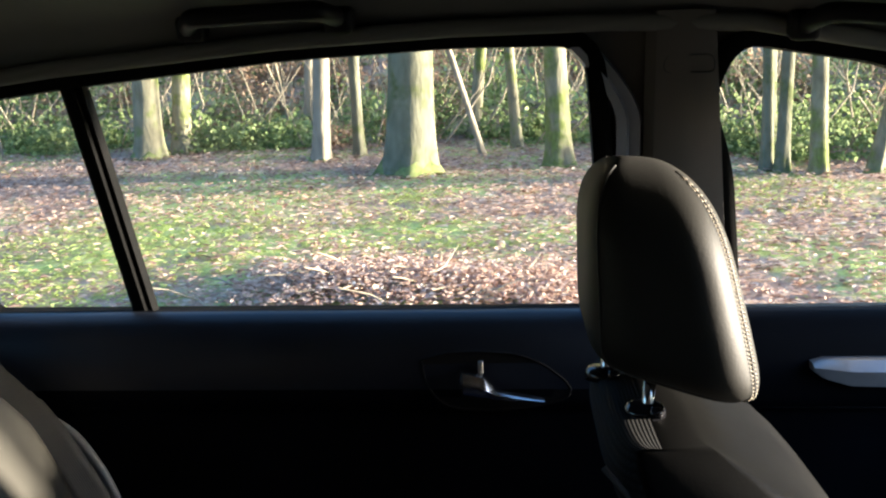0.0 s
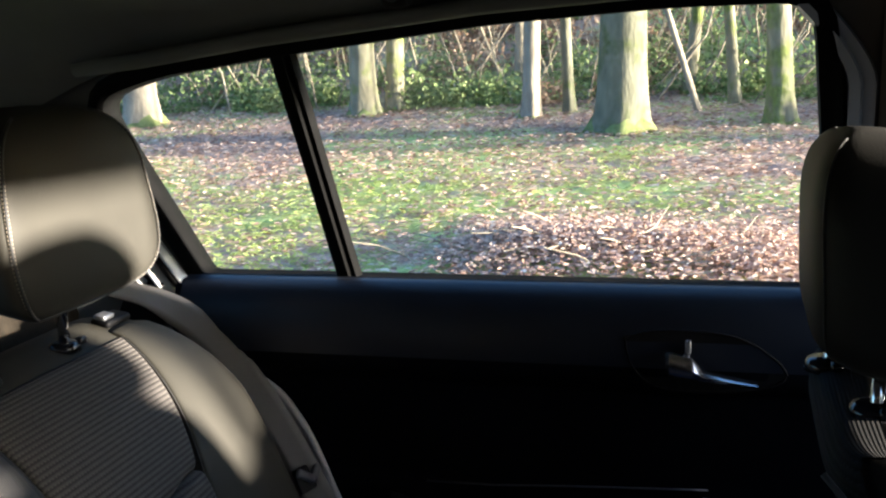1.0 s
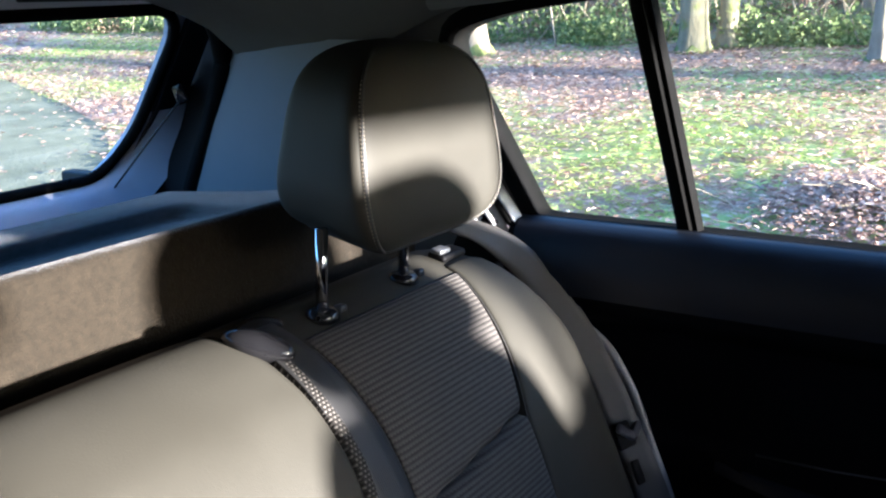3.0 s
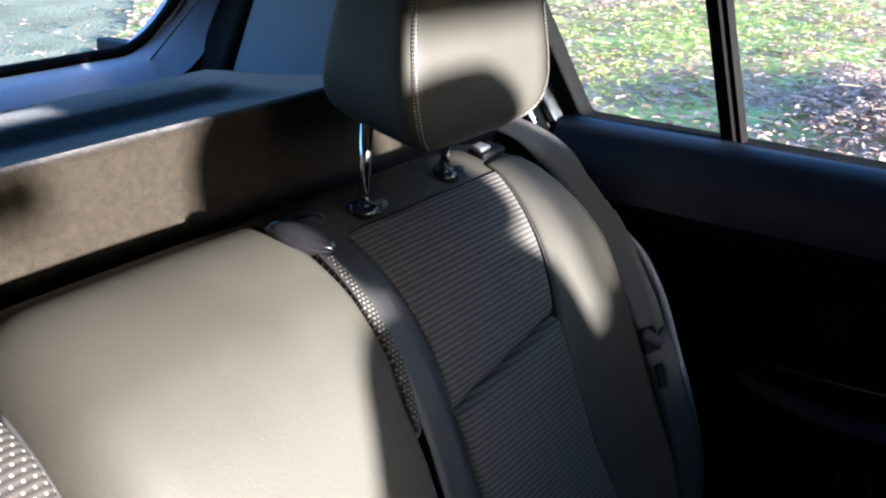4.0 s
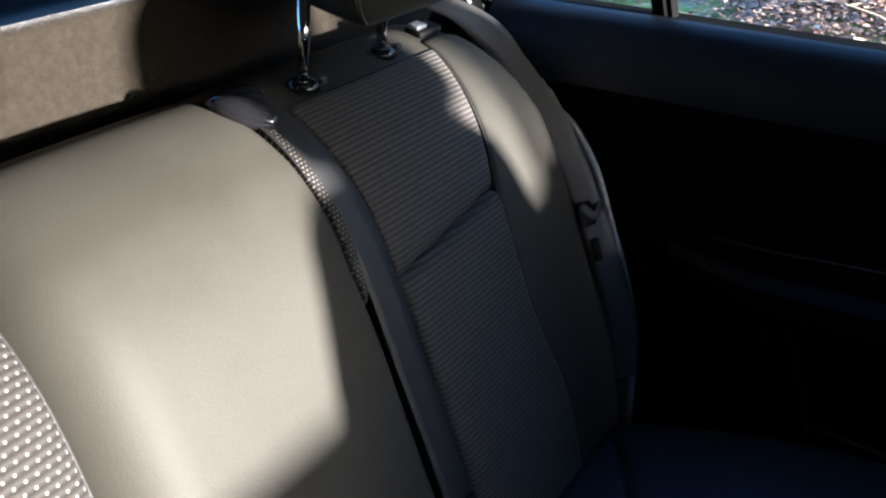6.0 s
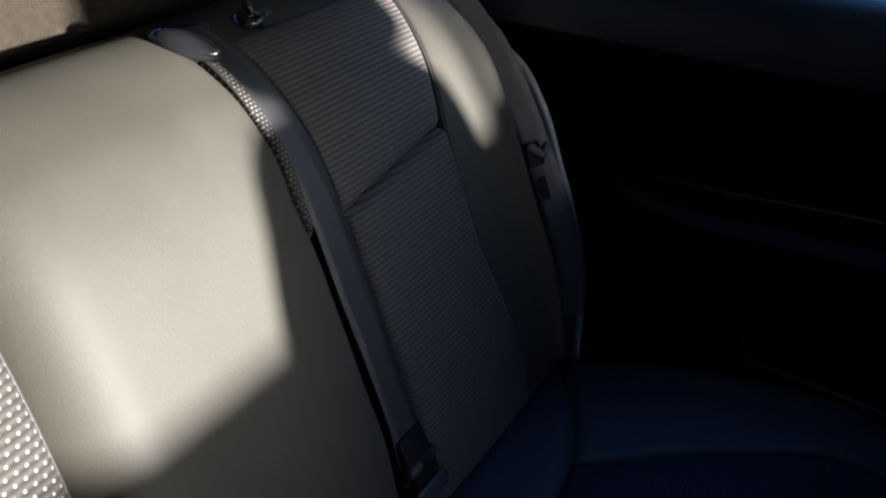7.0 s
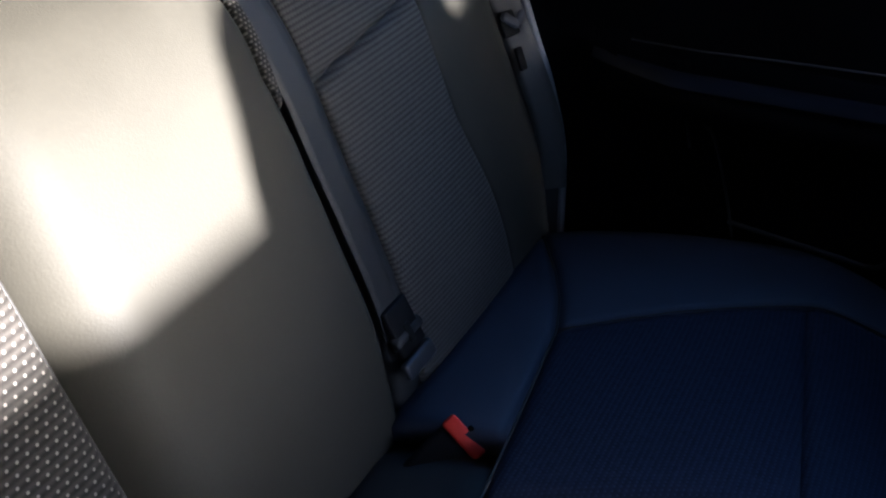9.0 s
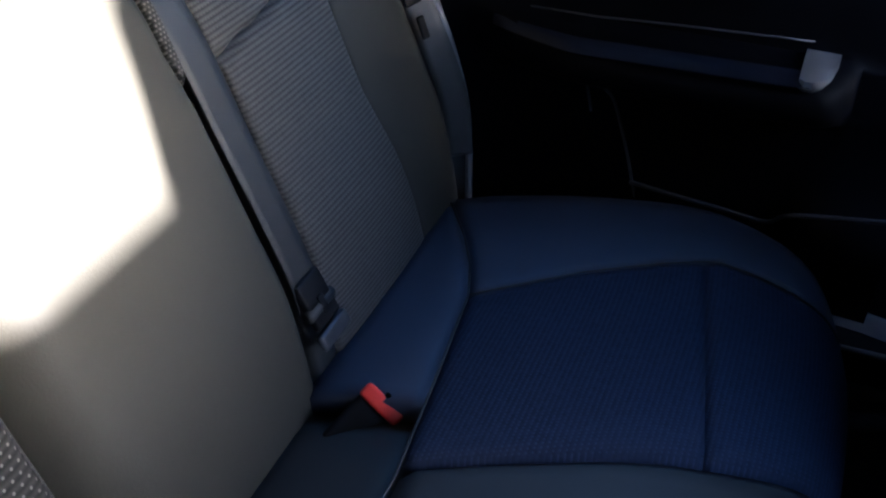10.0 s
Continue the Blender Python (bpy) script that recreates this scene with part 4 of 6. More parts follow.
def headrest(parent, cx, cy, z0, seam_front, group=None):
    """A rounded head restraint on two steel posts, with stitched seams at its corners."""
    H, W, D = (0.210, 0.120, 0.089) if seam_front else (0.195, 0.148, 0.079)

    def skin(th, v, grow=0.0):
        b = v * 2 - 1
        cap = (1 - abs(b) ** 4.4) ** (1 / 2.6) if seam_front else (1 - abs(b) ** (3.4 if b > 0 else 9.0)) ** (1 / 2.2)
        wide = W * (1 - 0.16 * max(v - 0.35, 0) ** 1.4 * 1.6) * (1 - 0.10 * max(0.3 - v, 0))
        taper = 0.42 if seam_front else 0.30
        deep = D * (1 - taper * v)
        c, s = math.cos(th), math.sin(th)
        e = 0.22 if seam_front else (0.34 if s < 0 else 0.72)
        x = math.copysign(abs(c) ** e, c) * (wide * cap + grow)
        y = math.copysign(abs(s) ** e, s) * (deep * cap ** 0.8 + grow)
        x *= 1 + 0.16 * math.copysign(abs(s) ** e, s)
        return Vector((cx + x, cy + y + (D - deep - 0.021 if seam_front else 0.0) - 0.10 * (v - 0.5) * 0.2 - 0.006 * v, z0 + H * v - y * (0.12 if seam_front else 0.25) * (1 - 0.6 * v)))

    nt, nv = 96, 34
    verts, faces = [], []
    for j in range(nv + 1):
        v = 0.5 - 0.5 * math.cos(math.pi * (0.012 + 0.976 * j / nv))
        for i in range(nt):
            verts.append(skin(2 * math.pi * i / nt, v))
    for j in range(nv):
        for i in range(nt):
            a, b = j * nt + i, j * nt + (i + 1) % nt
            faces.append((a, b, b + nt, a + nt))
    faces.append(tuple(range(nt))[::-1])
    faces.append(tuple(nv * nt + k for k in range(nt)))
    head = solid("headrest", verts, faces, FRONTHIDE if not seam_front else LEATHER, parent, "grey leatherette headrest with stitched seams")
    for th in ((0.86, math.pi - 0.86) if seam_front else (-0.72, math.pi + 0.72, 0.75, math.pi - 0.75)):
        line = [skin(th, 0.03 + 0.94 * k / 40, 0.0006) for k in range(41)]
        tube("seam", line, 0.0022 if seam_front else 0.0010, PIPING, head, sides=5)
        if not seam_front and math.sin(th) < 0:
            continue
        bm_v, bm_f = [], []
        for side in (-0.055, 0.055):
            for k in range(52):
                a, b = skin(th + side, 0.04 + 0.92 * k / 52, 0.0009), skin(th + side, 0.04 + 0.92 * (k + 0.6) / 52, 0.0009)
                d = (b - a).normalized()
                n = Vector((math.cos(th), math.sin(th), 0))
                w = d.cross(n).normalized() * 0.0009
                o = len(bm_v)
                bm_v += [a - w, a + w, b + w, b - w, (a + b) / 2 + n * 0.0012]
                bm_f += [(o, o + 1, o + 4), (o + 1, o + 2, o + 4), (o + 2, o + 3, o + 4), (o + 3, o, o + 4)]
        tagged(solid("stitching", bm_v, bm_f, THREAD, head, "pale stitched thread", smooth=False), kind="stuff")
    hem = [skin(2 * math.pi * k / 48, 0.045, 0.0006) for k in range(48)]
    tube("seam", hem, 0.0015, PIPING, head, closed=True, sides=5)
    posts = ((-0.449, 0.014), (-0.297, 0.020)) if seam_front else ((-0.423, 0.821), (-0.309, 0.847))
    zs = 0.9905 if seam_front else 1.016
    for x, y in posts:
        tube("post", [(x, y, zs - 0.02), (x, y + 0.002, z0 - 0.02), (x, y + 0.006, z0 + 0.03)], 0.0065 if seam_front else 0.0055, STEEL, head, "polished steel post", sides=12)
        collar = [(x, y, zs - 0.004), (x, y, zs + 0.003), (x, y, zs + 0.007), (x, y, zs + 0.0085)]
        tube("post_sleeve", collar, [0.0185, 0.018, 0.015, 0.009], GLOSSBLACK, head, "gloss black post sleeve", sides=20)
        bm = rbox((0.012, 0.011, 0.009), 0.003, 2, pose(x - 0.020 if seam_front else x + 0.017, y + 0.008, zs + 0.004))
        part("release_button", bm, DARKTONGUE if seam_front else GLOSSBLACK, head, "release button")
    return head


L_IN, L_OUT = -0.2005, -0.648
left_back = thing("rear_bench_seat", "grey leatherette rear seat back with ribbed cloth insert", "car seat", group="rear seat backs")
S_TOP, S_END = 0.005, float(S_AT[-1])
back_panel("backrest_shell", lambda s: L_OUT + 0.006, lambda s: L_IN, S_TOP, S_END, 0.0, (0.03, 0.006, 0.01, 0.01), LEATHER_DARK, left_back, base=-0.02, drop=shoulder, depth=0.09)
back_panel("outer_bolster", lambda s: L_OUT, lambda s: ins_edge(s), s_of(0.984) - 0.02, S_END, 0.010, (0.055, 0.002, 0.004, 0.02), LEATHER, left_back, "grey leatherette outer bolster", nu=22, nv=60, base=0.0, drop=shoulder, depth=0.03)
back_panel("top_cap", lambda s: L_OUT + 0.02, lambda s: L_IN, 0.05, s_of(0.984) + 0.022, 0.0, (0.03, 0.002, 0.02, 0.001), LEATHER, left_back, "grey leatherette top", nu=18, nv=20, base=-0.0016, drop=shoulder)
back_panel("inner_bolster", lambda s: -0.249, lambda s: L_IN, s_of(0.984), S_END, 0.002, (0.006, 0.008, 0.006, 0.02), LEATHER_DARK, left_back, "dark leatherette inner edge", nu=8, nv=40, base=-0.001)
back_panel("upper_insert", ins_edge, lambda s: -0.247, s_of(0.984), s_of(Z_FOLD) + 0.006, 0.004, (0.001, 0.001, 0.0005, 0.022), RIBS, left_back, "ribbed grey cloth insert", nu=20, nv=44, base=0.0, slant=lambda x, b: fold_rise(x) * b)
back_panel("lower_insert", ins_edge, lambda s: -0.247, s_of(Z_FOLD), S_END, 0.008, (0.003, 0.004, 0.016, 0.02), RIBS, left_back, "ribbed grey cloth insert", nu=20, nv=60, base=0.003, slant=lambda x, b: fold_rise(x) * (1 - b))
tube("seam", [back_place(ins_edge(s), s, 0.0004) for s in np.linspace(s_of(0.983), s_of(Z_FOLD), 30)], 0.0011, LEATHER_DARK, left_back, "grey sewn seam")
tube("piping", [back_place(ins_edge(s), s, 0.0002) for s in np.linspace(s_of(Z_FOLD), S_END, 40)], 0.0013, PIPING, left_back, "black piping")
headrest(left_back, -0.416, 0.026, 1.054, True)
part("fold_release", rbox((0.050, 0.026, 0.010), 0.004, 3, pose(-0.553, 0.006, 0.9955, -8, 0, 0)), BLACK, left_back, "black release lever")
part("release_slider", rbox((0.022, 0.016, 0.006), 0.002, 2, pose(-0.540, 0.006, 1.003, -8, 0, 0)), SILVERTRIM, left_back, "grey slider")

def sag(x, s):
    """The wide back's top lies a little lower."""
    return 0.015 * max(0.0, 1 - s / 0.26) ** 0.7


R_IN, R_OUT, MID = -0.1905, 0.648, 0.134
right_back = thing("rear_bench_seat", "wide grey leatherette rear seat back with dotted cloth insert", "car seat", group="rear seat backs")
back_panel("backrest_shell", lambda s: R_IN, lambda s: R_OUT, S_TOP, S_END, 0.0, (0.006, 0.03, 0.01, 0.01), LEATHER_DARK, right_back, base=-0.045, depth=0.09)
back_panel("centre_panel", lambda s: R_IN + float(np.interp(s, [s_of(0.98), s_of(0.90), s_of(0.86), s_of(0.80)], [-0.002, 0.001, 0.006, 0.001])), lambda s: MID + 0.008, 0.06, S_END, 0.008, (0.016, 0.075, 0.03, 0.02), LEATHER, right_back, "smooth grey leatherette centre panel", nu=40, nv=70, base=0.004, depth=0.04, drop=sag)
back_panel("side_gusset", lambda s: R_IN + float(np.interp(s, [s_of(0.98), s_of(0.90), s_of(0.825)], [-0.0145, -0.0115, -0.001])), lambda s: R_IN + float(np.interp(s, [s_of(0.98), s_of(0.90), s_of(0.86), s_of(0.825)], [0.000, 0.003, 0.008, 0.004])), s_of(0.983), s_of(0.825), 0.002, (0.004, 0.002, 0.005, 0.02), GUSSET, right_back, "dotted cloth edge strip", nu=6, nv=60, base=0.0045)
back_panel("dotted_insert", lambda s: MID - 0.004, lambda s: 0.455, 0.05, S_END, 0.012, (0.020, 0.008, 0.02, 0.02), DOTS, right_back, "dotted grey cloth insert", nu=24, nv=60, base=-0.024, drop=sag)
back_panel("outer_bolster", lambda s: 0.455, lambda s: R_OUT, 0.06, S_END, 0.018, (0.008, 0.055, 0.03, 0.02), LEATHER, right_back, "grey leatherette outer bolster", nu=16, nv=40, drop=sag)
tube("piping", [back_place(MID + 0.001, s, -0.028) for s in np.linspace(s_of(0.982), S_END, 50)], 0.0026, PIPING, right_back, "black piping")
tube("hinge_bolt", [(-0.204, 0.165, 0.80), (-0.1955, 0.172, 0.80)], 0.007, GLOSSBLACK, right_back, "black hinge bolt")

# belt outlet on the top edge of the wide seat back
outlet = thing("belt_outlet", "gloss black belt outlet on the seat back's top edge", "belt guide")


def lens(name, a, b, wide, high, label):
    """A long rounded lip from a to b, thickest in its middle."""
    a, b = Vector(a), Vector(b)
    d = (b - a).normalized()
    s = d.cross(Vector((0, 0.25, 1))).normalized()
    u = s.cross(d)
    rows = []
    for k in range(13):
        w = k / 12
        f = math.sin(math.pi * (0.04 + 0.92 * w)) ** 0.6
        rows.append([a + (b - a) * w + s * math.cos(t) * wide * f + u * math.sin(t) * high * f for t in np.linspace(0, 2 * math.pi, 16, endpoint=False)])
    loft(name, rows, GLOSSBLACK, outlet, label, closed=True, crisp=80)


lens("bezel", (-0.177, -0.002, 1.001), (-0.205, 0.062, 0.985), 0.016, 0.015, "gloss black bezel")
lens("rim", (-0.196, -0.006, 0.988), (-0.262, -0.004, 0.990), 0.024, 0.012, "gloss black arched rim")

# centre belt: from the outlet down over the seat's edge to its tongue
belt = thing("seat_belt", "grey seat belt hanging down the seat back, tongue buckled in", "seat belt", group="rear seat belts")
pts, acr = [], []
for z in (0.984, 0.955, 0.912, 0.85, 0.77, 0.69, 0.62, 0.575):
    s = s_of(z)
    x = float(np.interp(z, [0.60, 0.80, 0.92, 0.99], [-0.219, -0.216, -0.2130, -0.2120]))
    pts.append(back_place(x, s, 0.0035 + 0.001 * math.sin(z * 40)))
    acr.append((1, 0.0, 0.04))
pts.insert(0, (-0.214, 0.004, 0.998))
acr.insert(0, (1, 0, 0))
strap("webbing", pts, acr, 0.047, 0.0018, WEBBING, belt, "grey webbing", 8)
tip = Vector(back_place(-0.220, s_of(0.573), 0.013))
roll = [tip + Vector((dx, 0, 0)) for dx in (-0.026, 0, 0.026)]
tube("loop_end", roll, 0.0075, WEBBING, belt, "folded webbing end", sides=10)
tg = Matrix.Translation(tip + Vector((0, 0.016, -0.030))) @ pose(0, 0, 0, -62, 0, 0)
part("tongue", rbox((0.058, 0.020, 0.010), 0.004, 3, tg), DARKTONGUE, belt, "grey belt tongue")
part("tongue_cover", rbox((0.046, 0.058, 0.012), 0.004, 3, tg @ pose(0, -0.042, -0.001)), BLACK, belt, "black moulded tongue cover")
part("tongue_slot", rbox((0.010, 0.022, 0.003), 0.001, 2, tg @ pose(0, -0.035, 0.006)), BLACK, belt)

buckle = thing("belt_buckle", "black belt buckle with a red release button", "belt buckle")
ax = Vector((0.15, 0.85, -0.5)).normalized()
az = ax.cross(Vector((-0.75, 0.2, 0.6))).normalized()
ay = az.cross(ax)
bk = Matrix.Translation((-0.168, 0.384, 0.511)) @ Matrix((ax, ay, az)).transposed().to_4x4()
part("latch_slot", rbox((0.030, 0.006, 0.012), 0.002, 2, bk @ pose(0.010, 0.011, 0.001)), RUBBER, buckle, "black slot for the tongue")
part("housing", rbox((0.054, 0.080, 0.030), 0.008, 3, bk @ pose(0.002, -0.030, -0.017)), BLACK, buckle, "black buckle housing")
bm = rbox((0.052, 0.018, 0.012), 0.004, 3, bk @ pose(0, 0.0, 0.0))
part("red_button", bm, RED, buckle, "red release button")
tube("stalk", [bk @ Vector((0, -0.05, -0.02)), bk @ Vector((0, -0.075, -0.03)), (-0.16, 0.32, 0.43)], 0.016, BLACK, buckle, "black stalk", sides=10)

# outer belt: over the shoulder of the seat, down its outer flank
obelt = thing("seat_belt", "grey seat belt running down the seat's outer edge", "seat belt", group="rear seat belts")
opts = [(-0.625, -0.22, 1.10), (-0.632, -0.12, 1.035), (-0.645, -0.04, 1.010), (-0.654, 0.002, 0.997), (-0.658, 0.042, 0.975), (-0.659, 0.083, 0.944), (-0.660, 0.114, 0.908), (-0.661, 0.141, 0.871), (-0.661, 0.161, 0.838), (-0.661, 0.180, 0.805), (-0.661, 0.199, 0.766), (-0.662, 0.226, 0.710), (-0.662, 0.250, 0.655), (-0.662, 0.268, 0.60), (-0.664, 0.276, 0.52)]
oac = [(-0.8, 0.5, 0.1)] * 4 + [(-0.55, 0.83, 0.1)] * 11
strap("webbing", opts, oac, 0.040, 0.0018, LITWEB, obelt, "grey webbing", 8)
og = Matrix.Translation((-0.659, 0.206, 0.762)) @ Euler((radians(-24), 0, radians(165))).to_matrix().to_4x4()
part("tongue", rbox((0.032, 0.008, 0.013), 0.004, 3, og @ pose(-0.011, -0.005, 0, 0, 38, 0)), METALTONGUE, obelt, "grey belt tongue")
part("tongue", rbox((0.032, 0.008, 0.013), 0.004, 3, og @ pose(0.011, -0.005, 0, 0, -38, 0)), METALTONGUE, obelt, "grey belt tongue")
part("tongue_cover", rbox((0.046, 0.006, 0.034), 0.003, 3, og @ pose(0, 0.003, -0.004)), BLACK, obelt, "black moulded tongue cover")
part("tongue_stop", rbox((0.014, 0.006, 0.032), 0.003, 3, og @ pose(-0.010, -0.003, -0.052)), BLACK, obelt, "black belt stop button")

# trim flank between seat and door, with its rounded edge
flank = thing("trim", "black trim flank beside the rear seat", "side trim", "structure")
FL = smooth_line([(0, 0.044, 0.949), (0, 0.099, 0.909), (0, 0.132, 0.885), (0, 0.166, 0.860), (0, 0.191, 0.825), (0, 0.208, 0.792), (0, 0.231, 0.731), (0, 0.255, 0.671), (0, 0.279, 0.58), (0, 0.285, 0.45), (0, 0.285, 0.33)], 5)
loft("flank", [[(-0.648, p.y - 0.05, p.z - 0.02), (-0.668, p.y - 0.034, p.z - 0.014), (-0.675, p.y - 0.006, p.z), (-0.680, p.y, p.z + 0.002), (-0.700, p.y - 0.03, p.z)] for p in FL], FLANK, flank, crisp=80)
tube("flank_edge", [(-0.679, p.y + 0.001, p.z + 0.002) for p in FL], 0.0055, SATIN, flank, "grey rounded edge")

# ---- rear cushion ----
C_Y = [0.25, 0.294, 0.330, 0.372, 0.472, 0.561, 0.639, 0.706, 0.789, 0.835, 0.852, 0.852]
C_Z = [0.43, 0.490, 0.505, 0.518, 0.541, 0.556, 0.565, 0.562, 0.537, 0.497, 0.44, 0.34]
CL = smooth_line([(0, y, z) for y, z in zip(C_Y, C_Z)], 6)
CS = np.concatenate([[0], np.cumsum([(b - a).length for a, b in zip(CL, CL[1:])])])
CLY, CLZ = np.array([p.y for p in CL]), np.array([p.z for p in CL])


def narrowing(x):
    """How much shorter the cushion is towards its outer corner."""
    return 1 - 0.12 * (max(0.0, -0.31 - x) / 0.33) ** 2.4


def cushion_place(x, s, off):
    y, z = float(np.interp(s, CS, CLY)), float(np.interp(s, CS, CLZ))
    y = 0.25 + (y - 0.25) * narrowing(x)
    e = max(0.0, -0.565 - x)
    z -= 0.075 - math.sqrt(max(0.075 ** 2 - min(e, 0.0745) ** 2, 0))
    return x, y, z + off


def cs_of(y, x=0.0):
    """Length along the cushion's profile at which it reaches y, at x across the car."""
    return float(np.interp(0.25 + (y - 0.25) / narrowing(x), CLY[:-7], CS[:-7]))


def cushion_panel(name, left, right, s0, s1, puff, r, material, label="", nu=16, nv=24, base=0.0):
    """An upholstered panel on the cushion; left and right: x or a function of s, s0 and s1: s or a function of x."""
    def value(f, at):
        return f(at) if callable(f) else f

    def spot(a, b):
        x = -0.3
        for _ in range(4):
            lo, hi = value(s0, x), value(s1, x)
            s = lo + (hi - lo) * b
            x0, x1 = value(left, s), value(right, s)
            x = x0 + (x1 - x0) * a
        return x, s, x0, x1, lo, hi

    def front(a, b):
        x, s, x0, x1, lo, hi = spot(a, b)
        off = base + puff * math.sin(math.pi * a) ** 0.5 * math.sin(math.pi * b) ** 0.5 if 0 < a < 1 and 0 < b < 1 else base
        off += edge_roll(x - x0, r) + edge_roll(x1 - x, r) + edge_roll(s - lo, r) + edge_roll(hi - s, r)
        return (*cushion_place(x, s, off), x, s)

    def behind(a, b):
        x, s, *_ = spot(a, b)
        return cushion_place(x, s, base - 0.03)

    return slab(name, front, behind, nu, nv, material, bench, label)


bench = thing("rear_seat_cushion", "grey leatherette rear seat cushion with ribbed cloth inserts", "car seat")
loft("cushion_base", [[(x, 0.26, 0.30), (x, 0.27, 0.42), (x, 0.45, 0.44), (x, yf - 0.06, 0.46), (x, yf - 0.03, 0.40), (x, yf - 0.05, 0.28)] for x, yf in ((-0.60, 0.70), (-0.50, 0.78), (-0.3, 0.84), (0.3, 0.84), (0.60, 0.75))], LEATHER_DARK, bench, closed=True)
C_END = float(CS[-1])


def XI(s):
    """The seam between the cloth insert and the centre section."""
    return float(np.interp(s, [cs_of(0.447), cs_of(0.714), cs_of(0.845), C_END], [-0.085, -0.175, -0.245, -0.25]))


def XO(s):
    """The slanting seam between the cloth insert and the side bolster."""
    return float(np.interp(s, [cs_of(0.408), cs_of(0.53), cs_of(0.68), C_END], [-0.360, -0.425, -0.487, -0.500]))


def border(x):
    """The seam along the rear border, bending back towards the outer corner."""
    return cs_of(float(np.interp(x, [-0.60, -0.555, -0.48, -0.42, -0.357, -0.20, -0.064, 0.15], [0.285, 0.312, 0.356, 0.386, 0.408, 0.430, 0.447, 0.45])), x)


def cross(x):
    """The seam across the cloth, between its seat and front pieces."""
    return cs_of(float(np.interp(x, [-0.50, -0.17], [0.655, 0.714])), x)


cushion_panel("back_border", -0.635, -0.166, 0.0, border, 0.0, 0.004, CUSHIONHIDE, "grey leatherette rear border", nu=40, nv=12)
cushion_panel("centre_border", -0.164, 0.63, 0.0, border, 0.0, 0.006, LEATHER_DARK, "dark leatherette rear border", nu=20, nv=12, base=-0.022)
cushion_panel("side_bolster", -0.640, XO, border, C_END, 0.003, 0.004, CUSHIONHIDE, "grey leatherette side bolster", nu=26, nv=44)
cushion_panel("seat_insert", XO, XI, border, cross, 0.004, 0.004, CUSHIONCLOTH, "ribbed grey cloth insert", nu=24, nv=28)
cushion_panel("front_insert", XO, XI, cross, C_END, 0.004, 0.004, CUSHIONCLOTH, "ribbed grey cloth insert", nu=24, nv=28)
cushion_panel("centre_section", XI, 0.16, border, C_END, 0.003, 0.010, LEATHER_DARK, "dark leatherette centre section", nu=20, nv=40, base=-0.006)
cushion_panel("right_section", 0.16, 0.63, border, C_END, 0.008, 0.010, CUSHIONCLOTH, "ribbed grey cloth insert", nu=16, nv=40)
tube("piping", [cushion_place(x, border(x), 0.001) for x in np.linspace(-0.60, 0.15, 50)], 0.0014, PIPING, bench, "black piping")
tube("piping", [cushion_place(XO(s), s, -0.0005) for s in np.linspace(border(-0.36), C_END, 40)], 0.0009, PIPING, bench)

# ---- parcel shelf ----
shelf = thing("parcel_shelf", "grey-brown cloth parcel shelf with a raised rim", "parcel shelf")
SH_FACE = [(-0.104, 0.930), (-0.099, 0.978), (-0.111, 1.02), (-0.120, 1.060), (-0.1225, 1.070), (-0.128, 1.0755), (-0.137, 1.0770), (-0.137, 1.060), (-0.130, 0.935)]
SH = [(-0.137, 1.0770), (-0.150, 1.0740), (-0.175, 1.0660), (-0.22, 1.0525), (-0.308, 1.0335), (-0.324, 1.0330), (-0.332, 1.0365), (-0.346, 1.0450), (-0.354, 1.0475), (-0.425, 1.0475), (-0.438, 1.043), (-0.445, 1.025), (-0.47, 0.995), (-0.62, 0.985), (-0.62, 0.965), (-0.14, 0.93)]
rows, face = [], []
for x in (-0.640, -0.60, -0.55, -0.50, -0.465, -0.45, -0.435, -0.42, -0.405, -0.39, -0.3, 0, 0.3, 0.55, 0.60, 0.64):
    k = min(max((abs(x) - 0.42) / 0.03, 0), 1)
    k = k * k * (3 - 2 * k)
    rows.append([(math.copysign(min(abs(x), 0.636 + min(y + 0.13, 0) * 0.47), x), y, z + (max(0.0, 1.0475 + 0.02 * max(y + 0.32, 0) - z) * k if -0.37 < y < -0.17 and z > 1.03 else 0.0)) for y, z in SH])
    face.append([(math.copysign(min(abs(x), 0.636), x), y, z) for y, z in SH_FACE])
loft("tray", rows, SHELFCLOTH, shelf, "sunken cloth tray", closed=True, crisp=55)
loft("front_panel", face, SHELFCLOTH, shelf, "upright cloth front", closed=True, crisp=55)
ledge = part("trim", rbox((1.28, 0.05, 0.02), 0.006, 2, pose(0, -0.115, 0.925)), BLACK, None)
tagged(ledge, "black ledge behind the rear seat", "ledge", kind="structure")

# ---- front seat ahead of the rear seat ----
fseat = thing("front_seat", "front seat coloured dark for shade, stitched headrest, seen from behind", "car seat")
FC = -0.361


def fseat_half(z):
    return float(np.interp(z, [0.45, 0.7, 0.86, 0.89, 0.94, 0.985, 1.002, 1.010, 1.02], [0.235, 0.232, 0.216, 0.209, 0.192, 0.176, 0.162, 0.150, 0.125]))


def fseat_y(z):
    return float(np.interp(z, [0.40, 0.93, 1.03], [1.05, 0.858, 0.757]))


